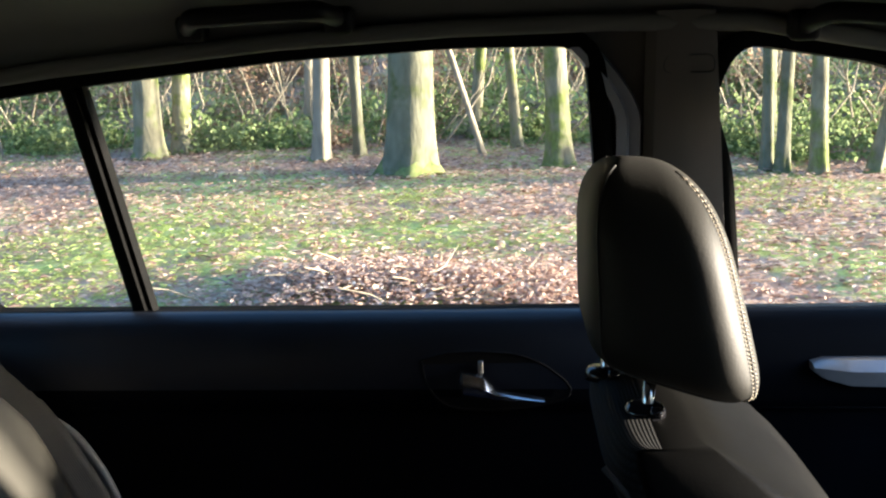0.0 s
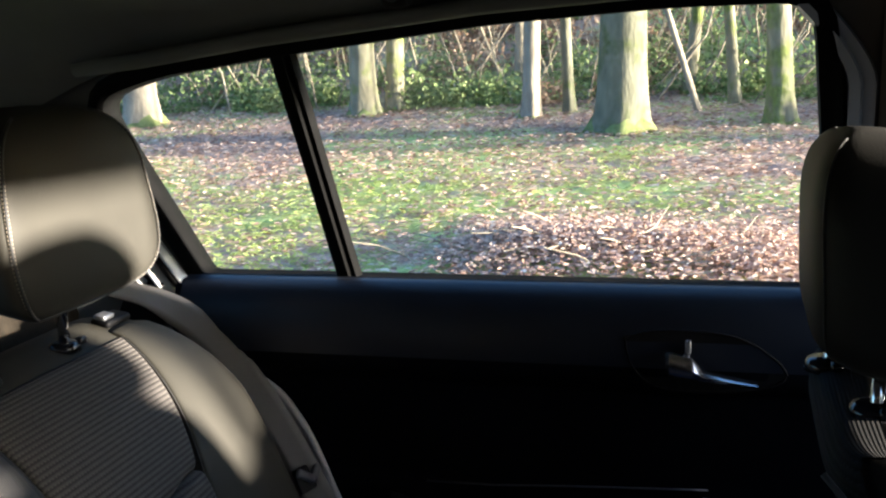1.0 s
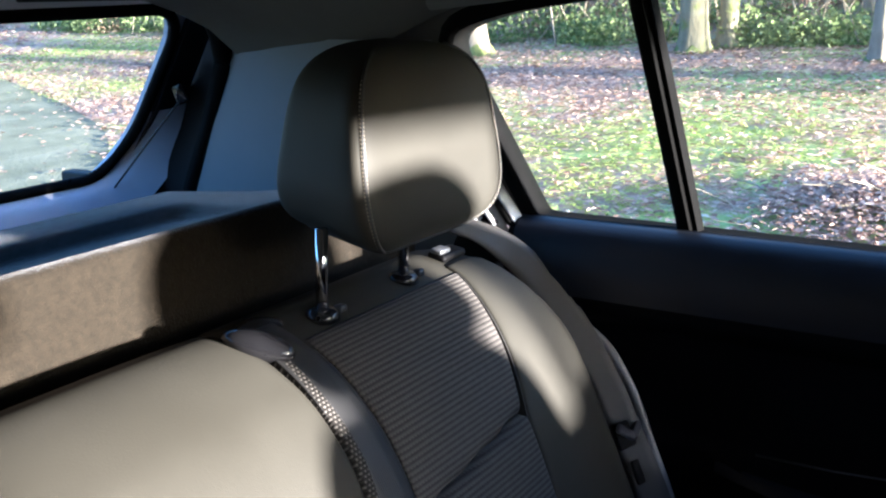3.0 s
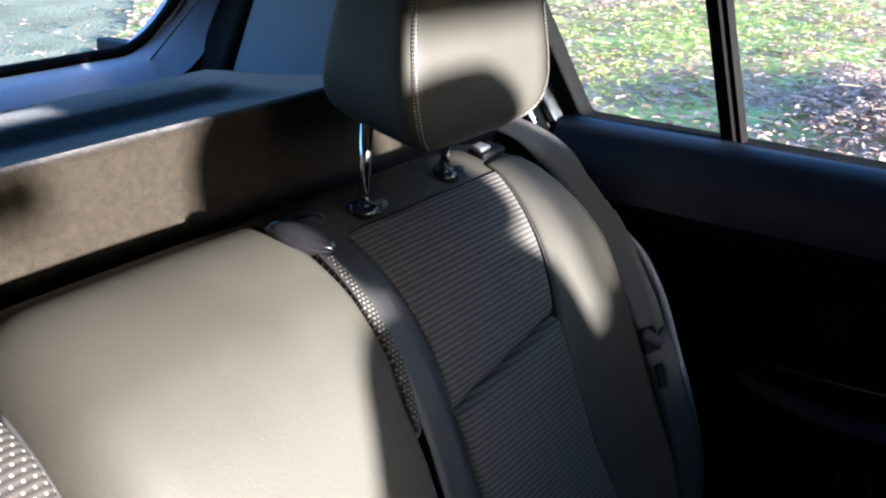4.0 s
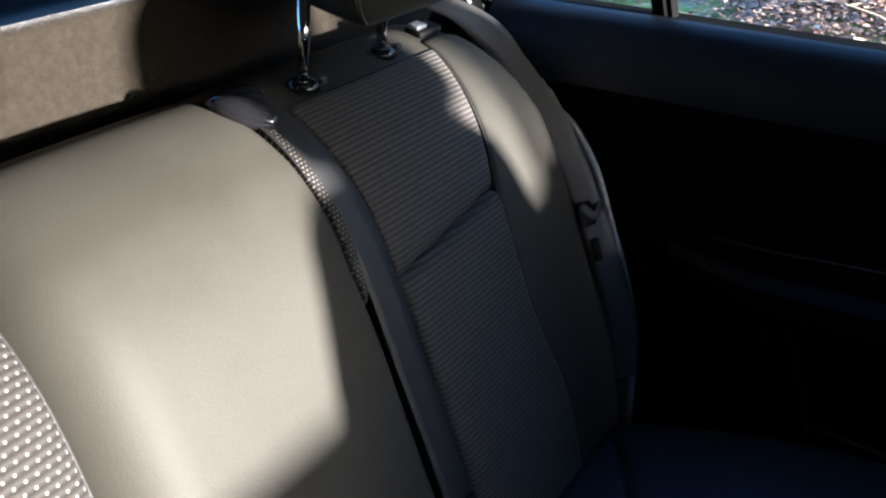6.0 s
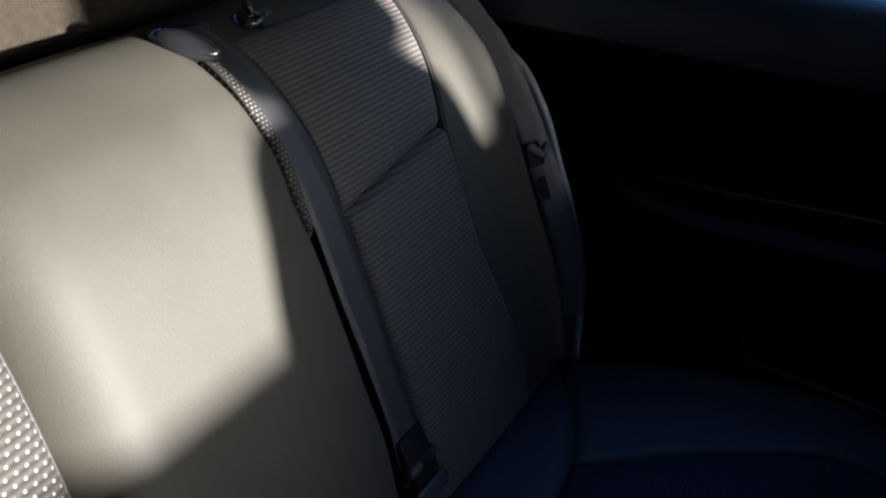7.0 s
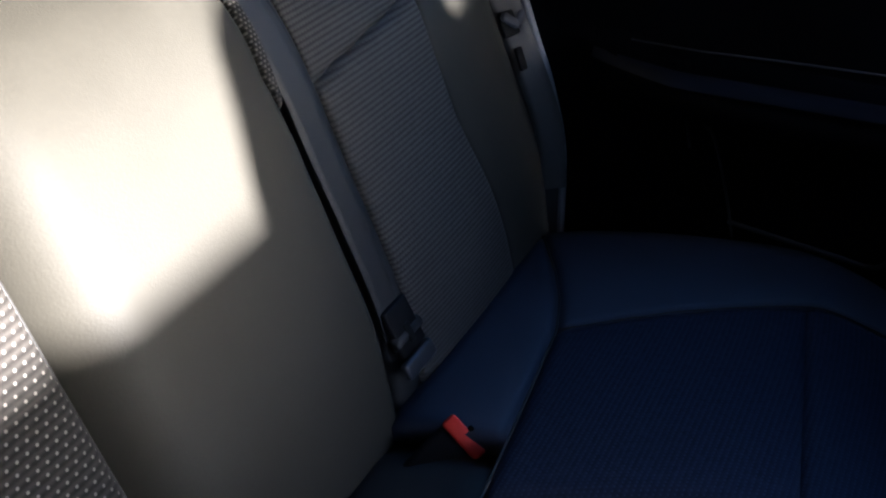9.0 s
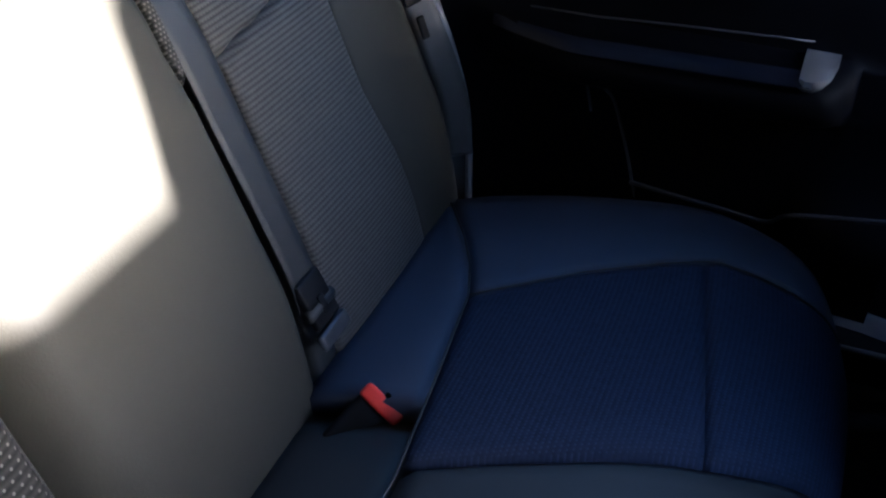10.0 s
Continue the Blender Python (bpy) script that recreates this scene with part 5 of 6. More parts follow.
def fseat_skin(th, z, grow=0.0):
    """A place on the front seat's back at the height z; th runs round the section, the rear at 1.5 pi."""
    w, y0 = fseat_half(z), fseat_y(z)
    t = 0.155 * min(1.0, math.sqrt(max(1.020 - z, 0) / 0.05))
    c, s = math.cos(th), math.sin(th)
    return (FC + math.copysign(abs(c) ** 0.5, c) * (w + grow), y0 + 0.075 + math.copysign(abs(s) ** (0.7 if s > 0 else 0.42), s) * (t * 0.5 + grow) + (0.035 * abs(c) ** 3 if s > 0 else 0.0), z)


loft("backrest", [[fseat_skin(2 * math.pi * k / 40, z) for k in range(40)] for z in (0.40, 0.55, 0.70, 0.80, 0.88, 0.93, 0.965, 0.985, 1.000, 1.009, 1.013)], SHADEDHIDE, fseat, closed=True, crisp=70)
cv, cu, n = [], [], 25
arc = np.linspace(math.pi + 0.05, 2 * math.pi - 0.30, n)
levels = [(z, 1.0) for z in (0.5, 0.7, 0.85, 0.93, 0.965, 0.985, 1.000, 1.009)] + [(1.0145, 0.97), (1.0165, 0.80), (1.0170, 0.45), (1.0170, 0.0)]
run = 0.0
for i, (z, f) in enumerate(levels):
    run += 0.0 if i == 0 else abs(z - levels[i - 1][0]) + 0.06 * abs(f - levels[i - 1][1])
    for th in arc:
        x, y, _ = fseat_skin(th, min(z, 1.012), 0.004)
        mid = fseat_y(min(z, 1.012)) + 0.075
        cv.append((x, mid + (y - mid) * f, z))
        cu.append((x, run))
cf = [(i * n + k, i * n + k + 1, (i + 1) * n + k + 1, (i + 1) * n + k) for i in range(len(levels) - 1) for k in range(n - 1)]
solid("back_cover", cv, cf, SHADEDRIBS, fseat, "ribbed cloth back cover", cu)
tube("piping", [(FC + fseat_half(z) * 0.93, fseat_y(z) + 0.02, z) for z in (0.6, 0.75, 0.85, 0.93, 0.97, 0.99, 1.003)], 0.0025, PIPING, fseat, "stitched edge seam")
loft("seat_cushion", [[(FC - 0.24, y, 0.30), (FC - 0.25, y, z), (FC - 0.1, y, z - 0.03), (FC + 0.1, y, z - 0.03), (FC + 0.25, y, z), (FC + 0.24, y, 0.30)] for y, z in ((0.98, 0.50), (1.1, 0.52), (1.3, 0.55), (1.40, 0.52))], LEATHER_DARK, fseat, closed=True)
headrest(fseat, -0.398, 0.868, 1.0325, False)

# unseen second front seat, added to hold back light from the windscreen's right
other_seat = copy_thing(fseat, Matrix.Translation((0.76, 0.17, 0.0)))
tagged(other_seat, "unseen front seat added further forward to shade the cabin", "car seat")

# ---- grab handle on the roof rail ----
grab = thing("grab_handle", "black folding grab handle on the roof rail", "grab handle")
gp = smooth_line([(-0.600, 0.375, 1.366), (-0.575, 0.385, 1.372), (-0.562, 0.40, 1.374), (-0.558, 0.46, 1.376), (-0.562, 0.52, 1.378), (-0.575, 0.535, 1.376), (-0.600, 0.545, 1.372)], 5)
tube("grip", gp, 0.011, BLACK, grab, sides=10)
part("mount", rbox((0.03, 0.034, 0.030), 0.008, 3, pose(-0.607, 0.378, 1.367, 0, 20, 0)), BLACK, grab, "black mount")
part("mount", rbox((0.03, 0.034, 0.030), 0.008, 3, pose(-0.607, 0.545, 1.371, 0, 20, 0)), BLACK, grab, "black mount")
visor = thing("grab_handle", "black folding grab handle above the front door", "grab handle")
tube("grip", smooth_line([(-0.600, 1.05, 1.350), (-0.57, 1.06, 1.358), (-0.56, 1.08, 1.36), (-0.56, 1.16, 1.352), (-0.575, 1.20, 1.344), (-0.60, 1.205, 1.336)], 5), 0.011, BLACK, visor, sides=10)
part("mount", rbox((0.03, 0.034, 0.03), 0.008, 3, pose(-0.607, 1.05, 1.35, 0, 20, 0)), BLACK, visor, "black mount")
part("mount", rbox((0.03, 0.034, 0.03), 0.008, 3, pose(-0.605, 1.205, 1.335, 0, 20, 0)), BLACK, visor, "black mount")


# ---- outside: a leaf-strewn bank under trees ----
def ground_z(x, y):
    rise = max(0.0, -x - 2.5) * 0.0635 + max(0.0, -x - 11.5) * 0.30 + max(0.0, -y - 9.0) * 0.03 * (x < 0)
    lump = 0.020 * noise.noise(Vector((x * 0.5, y * 0.5, 3.1))) + 0.010 * noise.noise(Vector((x * 1.7, y * 1.7, 7.7)))
    mound = 0.095 * math.exp(-(((x + 4.72) / 0.55) ** 2) - (((y + 0.12) / 0.68) ** 2)) + 0.06 * math.exp(-(((x + 4.6) / 0.5) ** 2) - (((y - 0.7) / 0.6) ** 2))
    far = min(max((-x - 2.0) / 2.0, 0), 1)
    return rise + (lump * far if abs(x) < 40 and abs(y) < 40 else 0) + mound


def axis(stops):
    out = []
    for a, b, n in stops:
        out += list(np.linspace(a, b, n, endpoint=False))
    return out + [stops[-1][1]]


gx = axis([(-400, -60, 6), (-60, -18, 14), (-18, -3, 110), (-3, 3, 8), (3, 60, 10), (60, 400, 5)])
gy = axis([(-400, -60, 6), (-60, -14, 14), (-14, 6, 120), (6, 60, 14), (60, 400, 5)])
gv = [(x, y, ground_z(x, y)) for y in gy for x in gx]
w = len(gx)
gf = [(j * w + i, j * w + i + 1, (j + 1) * w + i + 1, (j + 1) * w + i) for j in range(len(gy) - 1) for i in range(w - 1)]
ground = tagged(solid("ground", gv, gf, GROUND), "earthy grassy bank strewn with fallen leaves", "ground", kind="structure")

TRACK = smooth_line([(-7.3, -11.5, 0), (-6.7, -9.5, 0), (-5.5, -7.0, 0), (-4.75, -5.9, 0), (-4.0, -5.15, 0), (-3.3, -4.8, 0), (-2.6, -4.8, 0), (-1.2, -5.6, 0), (0.2, -8.0, 0), (-0.6, -12.5, 0), (-4.0, -14.5, 0), (-6.6, -13.4, 0), (-7.3, -11.5, 0)], 5)[:-1]
bm = bmesh.new()
ring_in = [bm.verts.new((p.x, p.y, 0)) for p in TRACK]
for v in ring_in:
    v.co.z = ground_z(v.co.x, v.co.y) + 0.012
c = bm.verts.new((-3.5, -9.0, ground_z(-3.5, -9.0) + 0.06))
for a, b in zip(ring_in, ring_in[1:] + ring_in[:1]):
    bm.faces.new((a, b, c))
tagged(part("path", bm, GRAVEL, None), "pale gravel patch in the grass", "gravel", kind="structure")

rng = np.random.default_rng(5)


def green_at(x, y):
    """How grassy a spot is, 0 to 1."""
    g = noise.noise(Vector((x * 0.55, y * 0.55, 11.0))) * 0.55 + noise.noise(Vector((x * 2.1, y * 2.1, 5.0))) * 0.35
    for cx, cy, rx, ry in ((-6.4, -1.8, 1.0, 1.2), (-6.2, 0.35, 0.6, 0.6), (-5.4, -3.0, 0.9, 1.3), (-7.4, -0.1, 0.9, 0.3), (-5.0, -4.4, 0.7, 0.6), (-8.0, 2.4, 1.0, 0.8), (-7.4, -9.0, 1.3, 1.6), (-3.9, -4.5, 0.8, 0.5), (-9.5, -12.0, 2.0, 2.0), (-4.6, -1.9, 0.9, 0.8)):
        g += 0.85 * math.exp(-(((x - cx) / rx) ** 2) - ((y - cy) / ry) ** 2)
    return min(max(g * 1.2 - 0.15, 0), 1)


def leaf_mesh(places, sizes, tilts, name, material, label, category, shape=0.6, fold=0.25):
    """Many small folded leaves as one mesh: six corners each, bent along the middle rib."""
    verts = np.zeros((len(places), 6, 3))
    base = np.array([(0, -1, 0), (shape, -0.25, fold), (shape * 0.8, 0.5, fold), (0, 1, 0.05), (-shape * 0.8, 0.5, fold), (-shape, -0.25, fold)])
    for i, (p, s, (pitch, lean, yaw)) in enumerate(zip(places, sizes, tilts)):
        r = np.array(Euler((pitch, lean, yaw)).to_matrix())
        verts[i] = base * s @ r.T + p
    faces = []
    for i in range(len(places)):
        o = i * 6
        faces += [(o, o + 1, o + 2, o + 3), (o, o + 3, o + 4, o + 5)]
    ob = solid(name, verts.reshape(-1, 3), faces, material, smooth=False)
    return tagged(ob, label, category, kind="stuff")


places, sizes, tilts = [], [], []
gplaces, gsizes, gtilts = [], [], []
track = [(p.x, p.y) for p in TRACK]
for k in range(135000):
    x, y = -3.0 - 9.6 * rng.random() ** 1.05, -13.0 + 18.5 * rng.random()
    if within((x, y), track) and rng.random() < 0.95:
        continue
    g = green_at(x, y)
    pile = math.exp(-(((x + 4.72) / 0.7) ** 2) - (((y - 0.25) / 0.85) ** 2))
    z = ground_z(x, y)
    if rng.random() < (1 - 0.80 * g) * 0.75 + pile:
        places.append((x, y, z + 0.010 + 0.025 * rng.random() * (1 + 2 * pile)))
        sizes.append(0.015 + 0.020 * rng.random())
        tilts.append((rng.normal(0, 0.11), rng.normal(0, 0.11), rng.random() * 6.3))
    if rng.random() < g * 0.68 - pile:
        for q in range(2):
            gx2, gy2 = x + rng.normal(0, 0.06), y + rng.normal(0, 0.06)
            gplaces.append((gx2, gy2, ground_z(gx2, gy2) + 0.015))
            gsizes.append(0.018 + 0.018 * rng.random())
            gtilts.append((rng.normal(0.0, 0.2), rng.normal(0, 0.2), rng.random() * 6.3))
for k in range(9000):
    x, y = -3.2 + 9.0 * rng.random(), -8.0 + 15.0 * rng.random()
    if (abs(x) > 1.0 or not -1.1 < y < 2.2) and not within((x, y), track):
        places.append((x, y, ground_z(x, y) + 0.012))
        sizes.append(0.013 + 0.018 * rng.random())
        tilts.append((rng.normal(0, 0.11), rng.normal(0, 0.11), rng.random() * 6.3))
for k in range(26000):
    x, y = -1.5 - 16.0 * rng.random(), -13.0 - 14.0 * rng.random()
    grassy = rng.random() < 0.25 + 0.75 * green_at(x, y)
    z = ground_z(x, y) + 0.02
    if within((x, y), track):
        continue
    (gplaces if grassy else places).append((x, y, z))
    (gsizes if grassy else sizes).append(0.03 + 0.035 * rng.random())
    (gtilts if grassy else tilts).append((rng.normal(0, 0.11), rng.normal(0, 0.11), rng.random() * 6.3))
leaf_mesh(places, sizes, tilts, "fallen_leaves", DEADLEAF, "dry brown fallen leaves lying on the bank", "fallen leaves")
leaf_mesh(gplaces, gsizes, gtilts, "grass", GRASSLEAF, "short bright green grass and moss tufts", "grass", 0.30, 0.1)

# a heap of leaves and cut stalks
pl, sz, tl = [], [], []
for k in range(10000):
    x, y = rng.normal(-4.72, 0.36), 0.22 + 1.05 * math.tanh(rng.normal(0, 0.62))
    pl.append((x, y, ground_z(x, y) + 0.015 + 0.075 * rng.random()))
    sz.append(0.010 + 0.013 * rng.random())
    tl.append((rng.normal(0, 0.28), rng.normal(0, 0.28), rng.random() * 6.3))
leaf_mesh(pl, sz, tl, "leaf_pile", DEADLEAF, "raked heap of dry brown leaves on the bank", "leaf pile")


def sticks(name, starts, ways, radii, material, label, category, sides=4):
    """Many thin tapered twigs as one mesh."""
    verts, faces = [], []
    for p, d, r in zip(starts, ways, radii):
        p, d = Vector(p), Vector(d)
        s = d.cross(Vector((0.3, 0.2, 1))).normalized()
        q = s.cross(d).normalized()
        bend = s * d.length * 0.12
        o = len(verts)
        for u, f, bd in ((0, 1, 0), (0.5, 0.75, 1), (1, 0.3, 0)):
            for k in range(sides):
                a = 2 * math.pi * k / sides
                verts.append(p + d * u + bend * bd + (s * math.cos(a) + q * math.sin(a)) * r * f)
        for j in range(2):
            for k in range(sides):
                a, b = o + j * sides + k, o + j * sides + (k + 1) % sides
                faces.append((a, b, b + sides, a + sides))
    return tagged(solid(name, verts, faces, material), label, category, kind="stuff")


st, wy, rd = [], [], []
for k in range(90):
    x, y = rng.normal(-4.65, 0.3), rng.normal(0.1, 0.55)
    a = rng.random() * 6.3
    st.append((x, y, ground_z(x, y) + 0.03))
    wy.append((math.cos(a) * 0.3, math.sin(a) * 0.3, rng.normal(0.03, 0.05)))
    rd.append(0.004 + 0.004 * rng.random())
sticks("dry_stalks", st, wy, rd, TWIG, "pale dry stalks lying on the leaf heap", "stalks")


# ---- trees ----
def tree(x, y, radius, lean, bark, label, height=7.0, flare=1.5, limbs=3, seed=0, moss=True):
    """A standing tree: tapered trunk with a flared foot, limbs and fine bare twigs."""
    r = np.random.default_rng(seed)
    root = thing("tree", label, "tree", group="trees on the bank")
    z0 = ground_z(x, y) - 0.08
    verts, faces, n = [], [], 20
    hs = [0, 0.06, 0.14, 0.25, 0.42, 0.7, 1.1, 1.6, 2.3, 3.2, 4.5, height]

    def centre(h):
        return x + 0.02 * math.sin(h * 1.3 + seed), y + lean * h + 0.03 * math.sin(h * 0.9 + seed * 2)

    for h in hs:
        cx, cy = centre(h)
        rr = radius * (1 + (flare - 1) * math.exp(-h / 0.16)) * (1 - 0.55 * h / height)
        for k in range(n):
            a = 2 * math.pi * k / n
            root_lobe = 1 + 0.22 * math.exp(-h / 0.25) * math.cos(a * 5 + seed) + 0.05 * noise.noise(Vector((math.cos(a) * 1.5, math.sin(a) * 1.5, h * 1.2 + seed)))
            verts.append((cx + math.cos(a) * rr * root_lobe, cy + math.sin(a) * rr * root_lobe, z0 + h))
    for j in range(len(hs) - 1):
        for k in range(n):
            a, b = j * n + k, j * n + (k + 1) % n
            faces.append((a, b, b + n, a + n))
    solid("trunk", verts, faces, bark, root)
    for k in range(limbs):
        h = 2.6 + r.random() * (height - 3.4)
        cx, cy = centre(h)
        a = r.random() * 6.3
        ln = 1.0 + r.random() * 1.2
        pts = [(cx, cy, z0 + h), (cx + math.cos(a) * ln * 0.4, cy + math.sin(a) * ln * 0.4, z0 + h + 0.35 * ln), (cx + math.cos(a) * ln * 0.8, cy + math.sin(a) * ln * 0.8, z0 + h + 0.55 * ln), (cx + math.cos(a) * ln * 1.2, cy + math.sin(a) * ln * 1.2, z0 + h + 0.95 * ln)]
        line = smooth_line(pts, 3)
        tube("limb", line, [radius * 0.35 * (1 - 0.85 * i / len(line)) for i in range(len(line))], bark, root, sides=7)
    cv, cf = [], []
    for k in range(60):
        h = 2.8 + r.random() * (height - 2.8)
        cx, cy = centre(h)
        a, ln = r.random() * 6.3, 0.4 + r.random() * 0.9
        p = Vector((cx, cy, z0 + h))
        d = Vector((math.cos(a), math.sin(a), 0.3 + r.random() * 0.6)).normalized() * ln
        s = d.cross(Vector((0, 0, 1))).normalized() * 0.012
        q = s.cross(d).normalized() * 0.012
        o = len(cv)
        cv += [p + s, p - s * 0.5 + q, p - s * 0.5 - q, p + d]
        cf += [(o, o + 1, o + 3), (o + 1, o + 2, o + 3), (o + 2, o, o + 3)]
    tagged(solid("crown", cv, cf, TWIG, root, "bare winter twigs", smooth=False), kind="stuff")
    if moss:
        mv, mf = [], []
        for j, h in enumerate((0.02, 0.08, 0.16, 0.26)):
            cx, cy = centre(h)
            rr = radius * (1 + (flare - 1) * math.exp(-h / 0.16)) + 0.012
            for k in range(n):
                a = 2 * math.pi * k / n
                lobe = 1 + 0.22 * math.exp(-h / 0.25) * math.cos(a * 5 + seed)
                hh = 0.6 * h * (0.7 + 1.2 * noise.noise(Vector((math.cos(a) * 2, math.sin(a) * 2, seed)))) * radius / 0.2
                mv.append((cx + math.cos(a) * (rr * lobe - (0.03 if j == 3 else 0)), cy + math.sin(a) * (rr * lobe - (0.03 if j == 3 else 0)), z0 + 0.07 + hh))
        for j in range(3):
            for k in range(n):
                a, b = j * n + k, j * n + (k + 1) % n
                mf.append((a, b, b + n, a + n))
        solid("moss_collar", mv, mf, MOSS, root, "green moss round the foot")
    return root


tree(-10.1, -5.90, 0.19, 0.00, BARK_BROWN, "pale brown trunk standing on the leafy bank", seed=1)
tree(-10.6, -3.30, 0.15, 0.00, BARK_MOSSY, "mossy trunk beside a twin trunk on the bank", seed=2)
tree(-10.9, -3.07, 0.11, 0.02, BARK_MOSSY, "green mossy trunk close behind a twin trunk", seed=3)
tree(-10.15, -1.37, 0.095, 0.055, BARK_BROWN, "slim pale trunk leaning slightly on the bank", seed=4)
tree(-10.4, -0.95, 0.060, -0.01, BARK_PALE, "thin sunlit trunk on the bank", seed=5)
tree(-9.15, -0.27, 0.235, 0.00, BARK_PALE, "thick pale grey trunk with a mossy foot", flare=1.35, seed=6)
tree(-10.3, 0.36, 0.035, -0.30, BARK_BROWN, "very thin leaning sapling on the bank", flare=1.2, seed=7, limbs=1, moss=False)
tree(-9.5, 1.15, 0.12, -0.03, BARK_MOSSY, "mossy trunk with a sunlit flank", flare=1.6, seed=8)
tree(-10.8, 0.75, 0.06, -0.10, BARK_MOSSY, "thin mossy leaning trunk in the scrub", seed=9)
tree(-11.6, 0.2, 0.07, 0.12, BARK_MOSSY, "thin mossy trunk in the scrub", seed=14)
tree(-8.9, 2.93, 0.055, 0.00, BARK_PALE, "slim pale trunk beside a twin among scrub", seed=10)
tree(-8.8, 3.09, 0.060, 0.03, BARK_PALE, "pale sunlit trunk beside a twin among scrub", seed=21)
tree(-9.95, 3.25, 0.07, -0.02, BARK_PALE, "slim pale trunk among scrub", seed=15)
tree(-8.6, 3.34, 0.075, 0.00, BARK_MOSSY, "dark mossy trunk among scrub", seed=11)
tree(-8.7, 3.85, 0.07, 0.18, BARK_MOSSY, "leaning mossy trunk among scrub", seed=12)
tree(-12.3, -1.9, 0.07, 0.03, BARK_BROWN, "thin trunk in the scrub behind", seed=16)
tree(-12.6, -7.2, 0.12, 0.02, BARK_MOSSY, "mossy trunk in the scrub behind", seed=17)

# scrub on the rising ground behind the trees
centres = []
for k in range(640):
    x, y = -11.0 - 6.0 * rng.random() ** 1.2, -15.5 + 24 * rng.random()
    if y > 2.0:
        x += 1.6
    centres.append((x, y, (0.18 + 0.26 * rng.random()) * (1.0 if x > -12.3 else 1.35), rng.random()))
sp, ss, stl, bp, bs, btl = [], [], [], [], [], []
for x, y, r, kind in centres:
    z = ground_z(x, y)
    tall = r * (0.8 + 0.5 * rng.random()) * 1.0
    dead = kind > 0.92 - 0.72 * min(max((-x - 11.7) / 1.6, 0), 1) * min(max((y + 7.0) / 4.0, 0.25), 1)
    for q in range(240):
        d = rng.normal(0, 1, 3)
        d /= np.linalg.norm(d)
        e = (0.55 + 0.45 * rng.random()) * (1 + 0.25 * math.sin(d[0] * 5 + x * 3) + 0.2 * math.sin(d[1] * 7 + y * 2))
        p = (x + d[0] * r * e, y + d[1] * r * 1.15 * e, z + max(0.03, (d[2] * 0.9 + 0.35) * tall * e))
        t = (rng.normal(0.5, 0.6), rng.normal(0, 0.7), rng.random() * 6.3)
        if dead:
            bp.append(p), bs.append(0.020 + 0.030 * rng.random()), btl.append(t)
        else:
            sp.append(p), ss.append(0.017 + 0.022 * rng.random()), stl.append(t)
leaf_mesh(sp, ss, stl, "undergrowth", SHRUBLEAF, "green bramble and ivy undergrowth behind the trees", "undergrowth", 0.62)
leaf_mesh(bp, bs, btl, "bracken", BRACKEN, "withered brown bracken among the undergrowth", "bracken", 0.35)
st, wy, rd = [], [], []
for k in range(900):
    x, y = -10.9 - 5 * rng.random(), -13 + 21 * rng.random()
    if y > 2.0:
        x += 1.4
    a = rng.random() * 6.3
    ln = 0.5 + 1.3 * rng.random()
    st.append((x, y, ground_z(x, y)))
    wy.append((math.cos(a) * 0.35 * ln, math.sin(a) * 0.45 * ln, ln * (0.5 + 0.5 * rng.random())))
    rd.append(0.006 + 0.012 * rng.random())
sticks("scrub_stems", st, wy, rd, TWIG, "tangled bare stems in the undergrowth", "scrub")

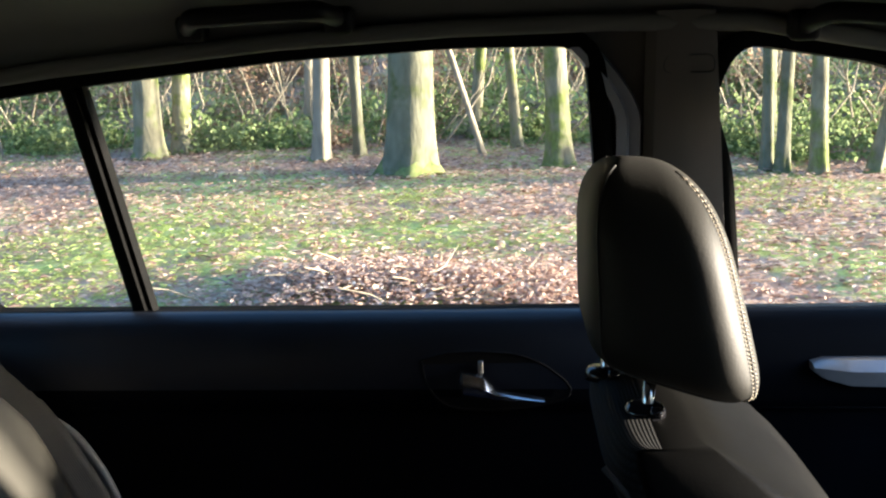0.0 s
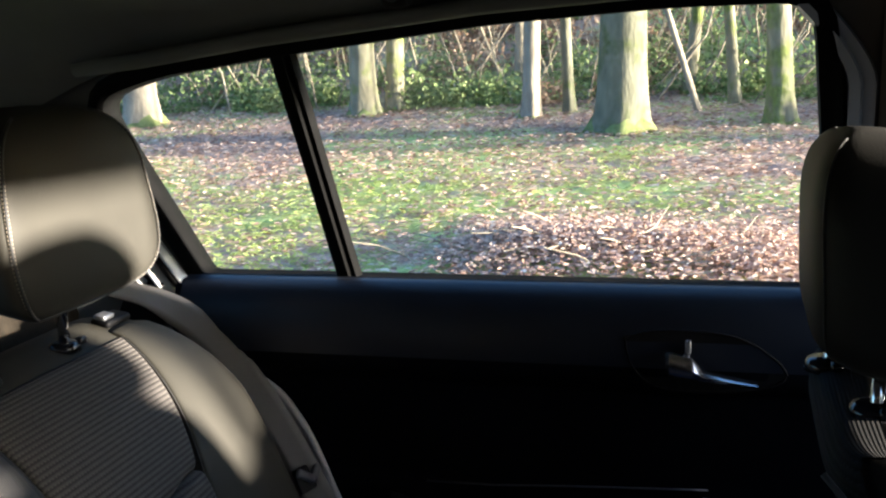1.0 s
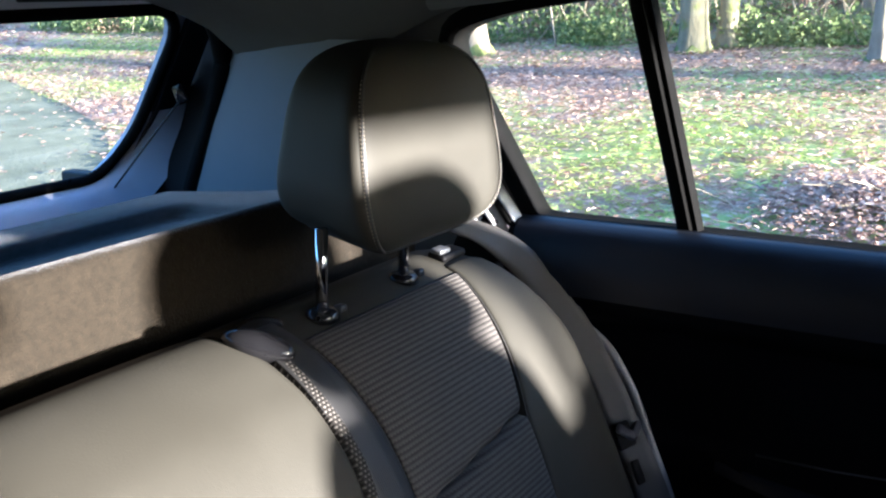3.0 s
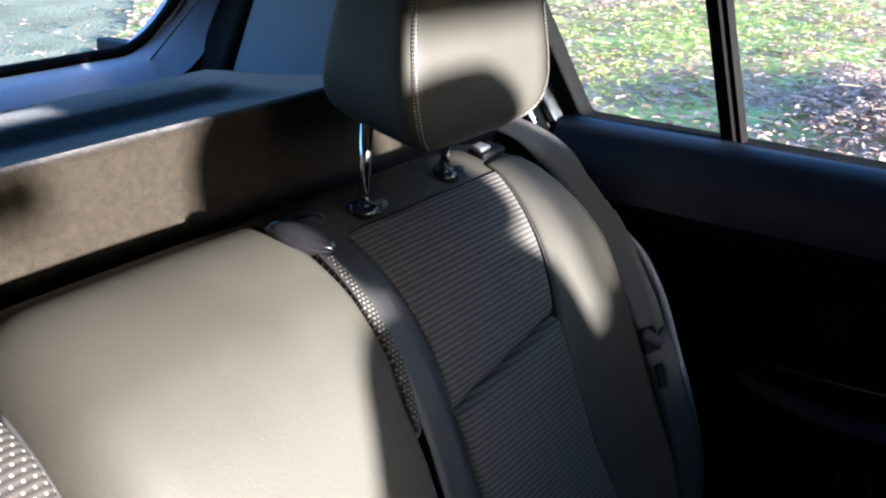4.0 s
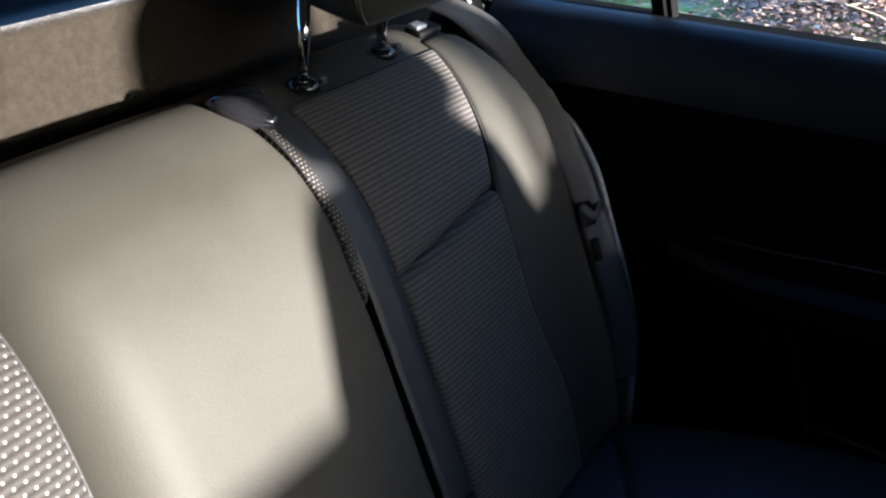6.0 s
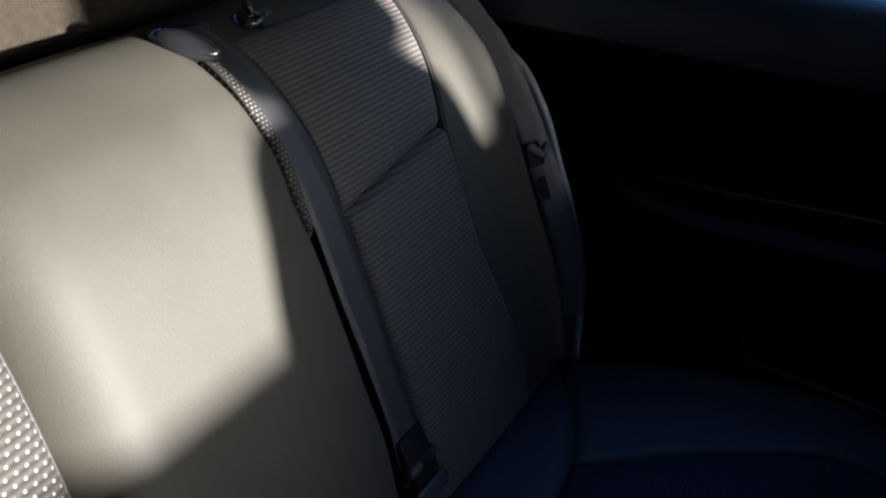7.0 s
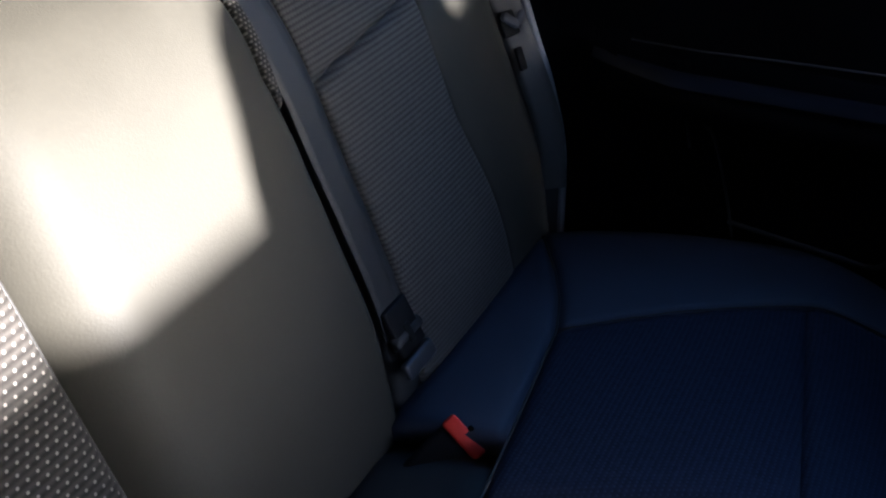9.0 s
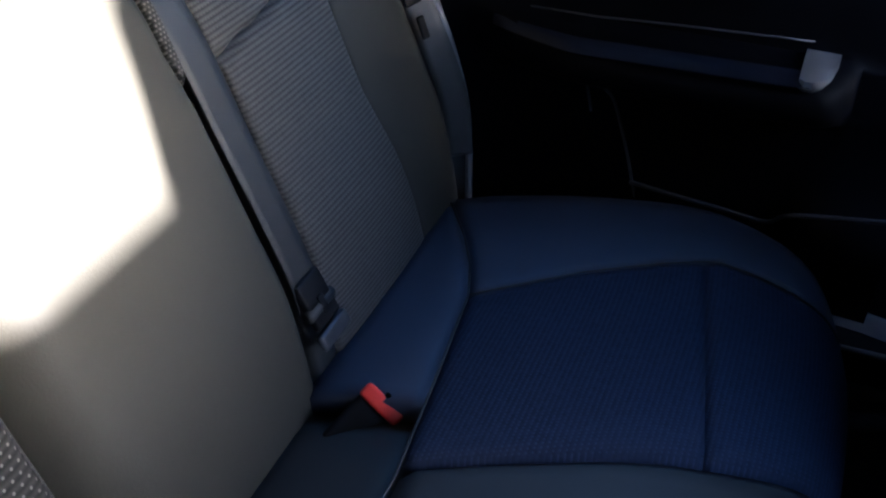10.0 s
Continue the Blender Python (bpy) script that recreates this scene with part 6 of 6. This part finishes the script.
# steep wooded slope closing the view
bv, bf = [], []
ny = 60
for i, (dx, dz) in enumerate(((-15.0, 0.3), (-17.5, 1.4), (-20.0, 3.2), (-23.0, 6.5), (-26.0, 11.0))):
    for j in range(ny + 1):
        y = -40 + 70 * j / ny
        x = dx + 0.6 * noise.noise(Vector((y * 0.3, i * 2.0, 1.0)))
        bv.append((x, y, ground_z(-15, y) + dz + 0.4 * noise.noise(Vector((y * 0.5, i * 3.0, 4.0)))))
for i in range(4):
    for j in range(ny):
        a = i * (ny + 1) + j
        bf.append((a, a + 1, a + ny + 2, a + ny + 1))
HILL = mixed("leafy wooded slope", (0.1445, 0.1275, 0.068), (0.34, 0.238, 0.1615), 2.2, 0.95, 18, 0.9, 0.08, spec=0.1)
tagged(solid("backdrop", bv, bf, HILL), "leafy wooded slope behind the scrub", "slope", kind="structure")
sp, ss, stl, bp, bs, btl = [], [], [], [], [], []
for k in range(30000):
    u = rng.random() ** 1.6
    y = -22 + 34 * rng.random()
    x = -15.2 - 6 * u + rng.normal(0, 0.3)
    z = ground_z(-15, y) + 0.25 + np.interp(-x, [15, 17.5, 20, 23], [0.3, 1.4, 3.2, 6.5]) + 0.3 * rng.random()
    t = (rng.normal(0.7, 0.6), rng.normal(0, 0.7), rng.random() * 6.3)
    patch = noise.noise(Vector((y * 0.45, z * 0.9, 2.0))) + 0.25 * rng.normal()
    if patch > 0.18 - 0.5 * max(0.0, -6.0 - y) / 6:
        sp.append((x, y, z)), ss.append(0.05 + 0.08 * rng.random()), stl.append(t)
    else:
        bp.append((x, y, z)), bs.append(0.06 + 0.09 * rng.random()), btl.append(t)
leaf_mesh(sp, ss, stl, "slope_ivy", SHRUBLEAF, "ivy leaves covering parts of the wooded slope", "ivy", 0.6)
leaf_mesh(bp, bs, btl, "slope_bracken", BRACKEN, "withered brown bracken on the wooded slope", "bracken", 0.35)

# unseen low wooded rise, added ahead of the car under the sun to block horizon glow
rv, rf = [], []
for i in range(25):
    x = -5.0 + 40.0 * i / 24
    top = 4.1 * min(max((x + 5.0) / 6.0, 0), 1) ** 0.7
    for y, k in ((24.0, 0.0), (27.0, 0.45), (30.0, 0.8), (34.0, 1.0), (44.0, 0.9), (60.0, 0.0)):
        rv.append((x, y + 1.2 * noise.noise(Vector((x * 0.3, y, 1.0))), -0.05 + top * k * (0.94 + 0.06 * math.sin(x * 2.1 + y))))
for i in range(24):
    for j in range(5):
        a = i * 6 + j
        rf.append((a, a + 6, a + 7, a + 1))
tagged(solid("backdrop", rv, rf, HILL), "unseen wooded rise added ahead of the car to block low skylight", "slope", kind="structure")
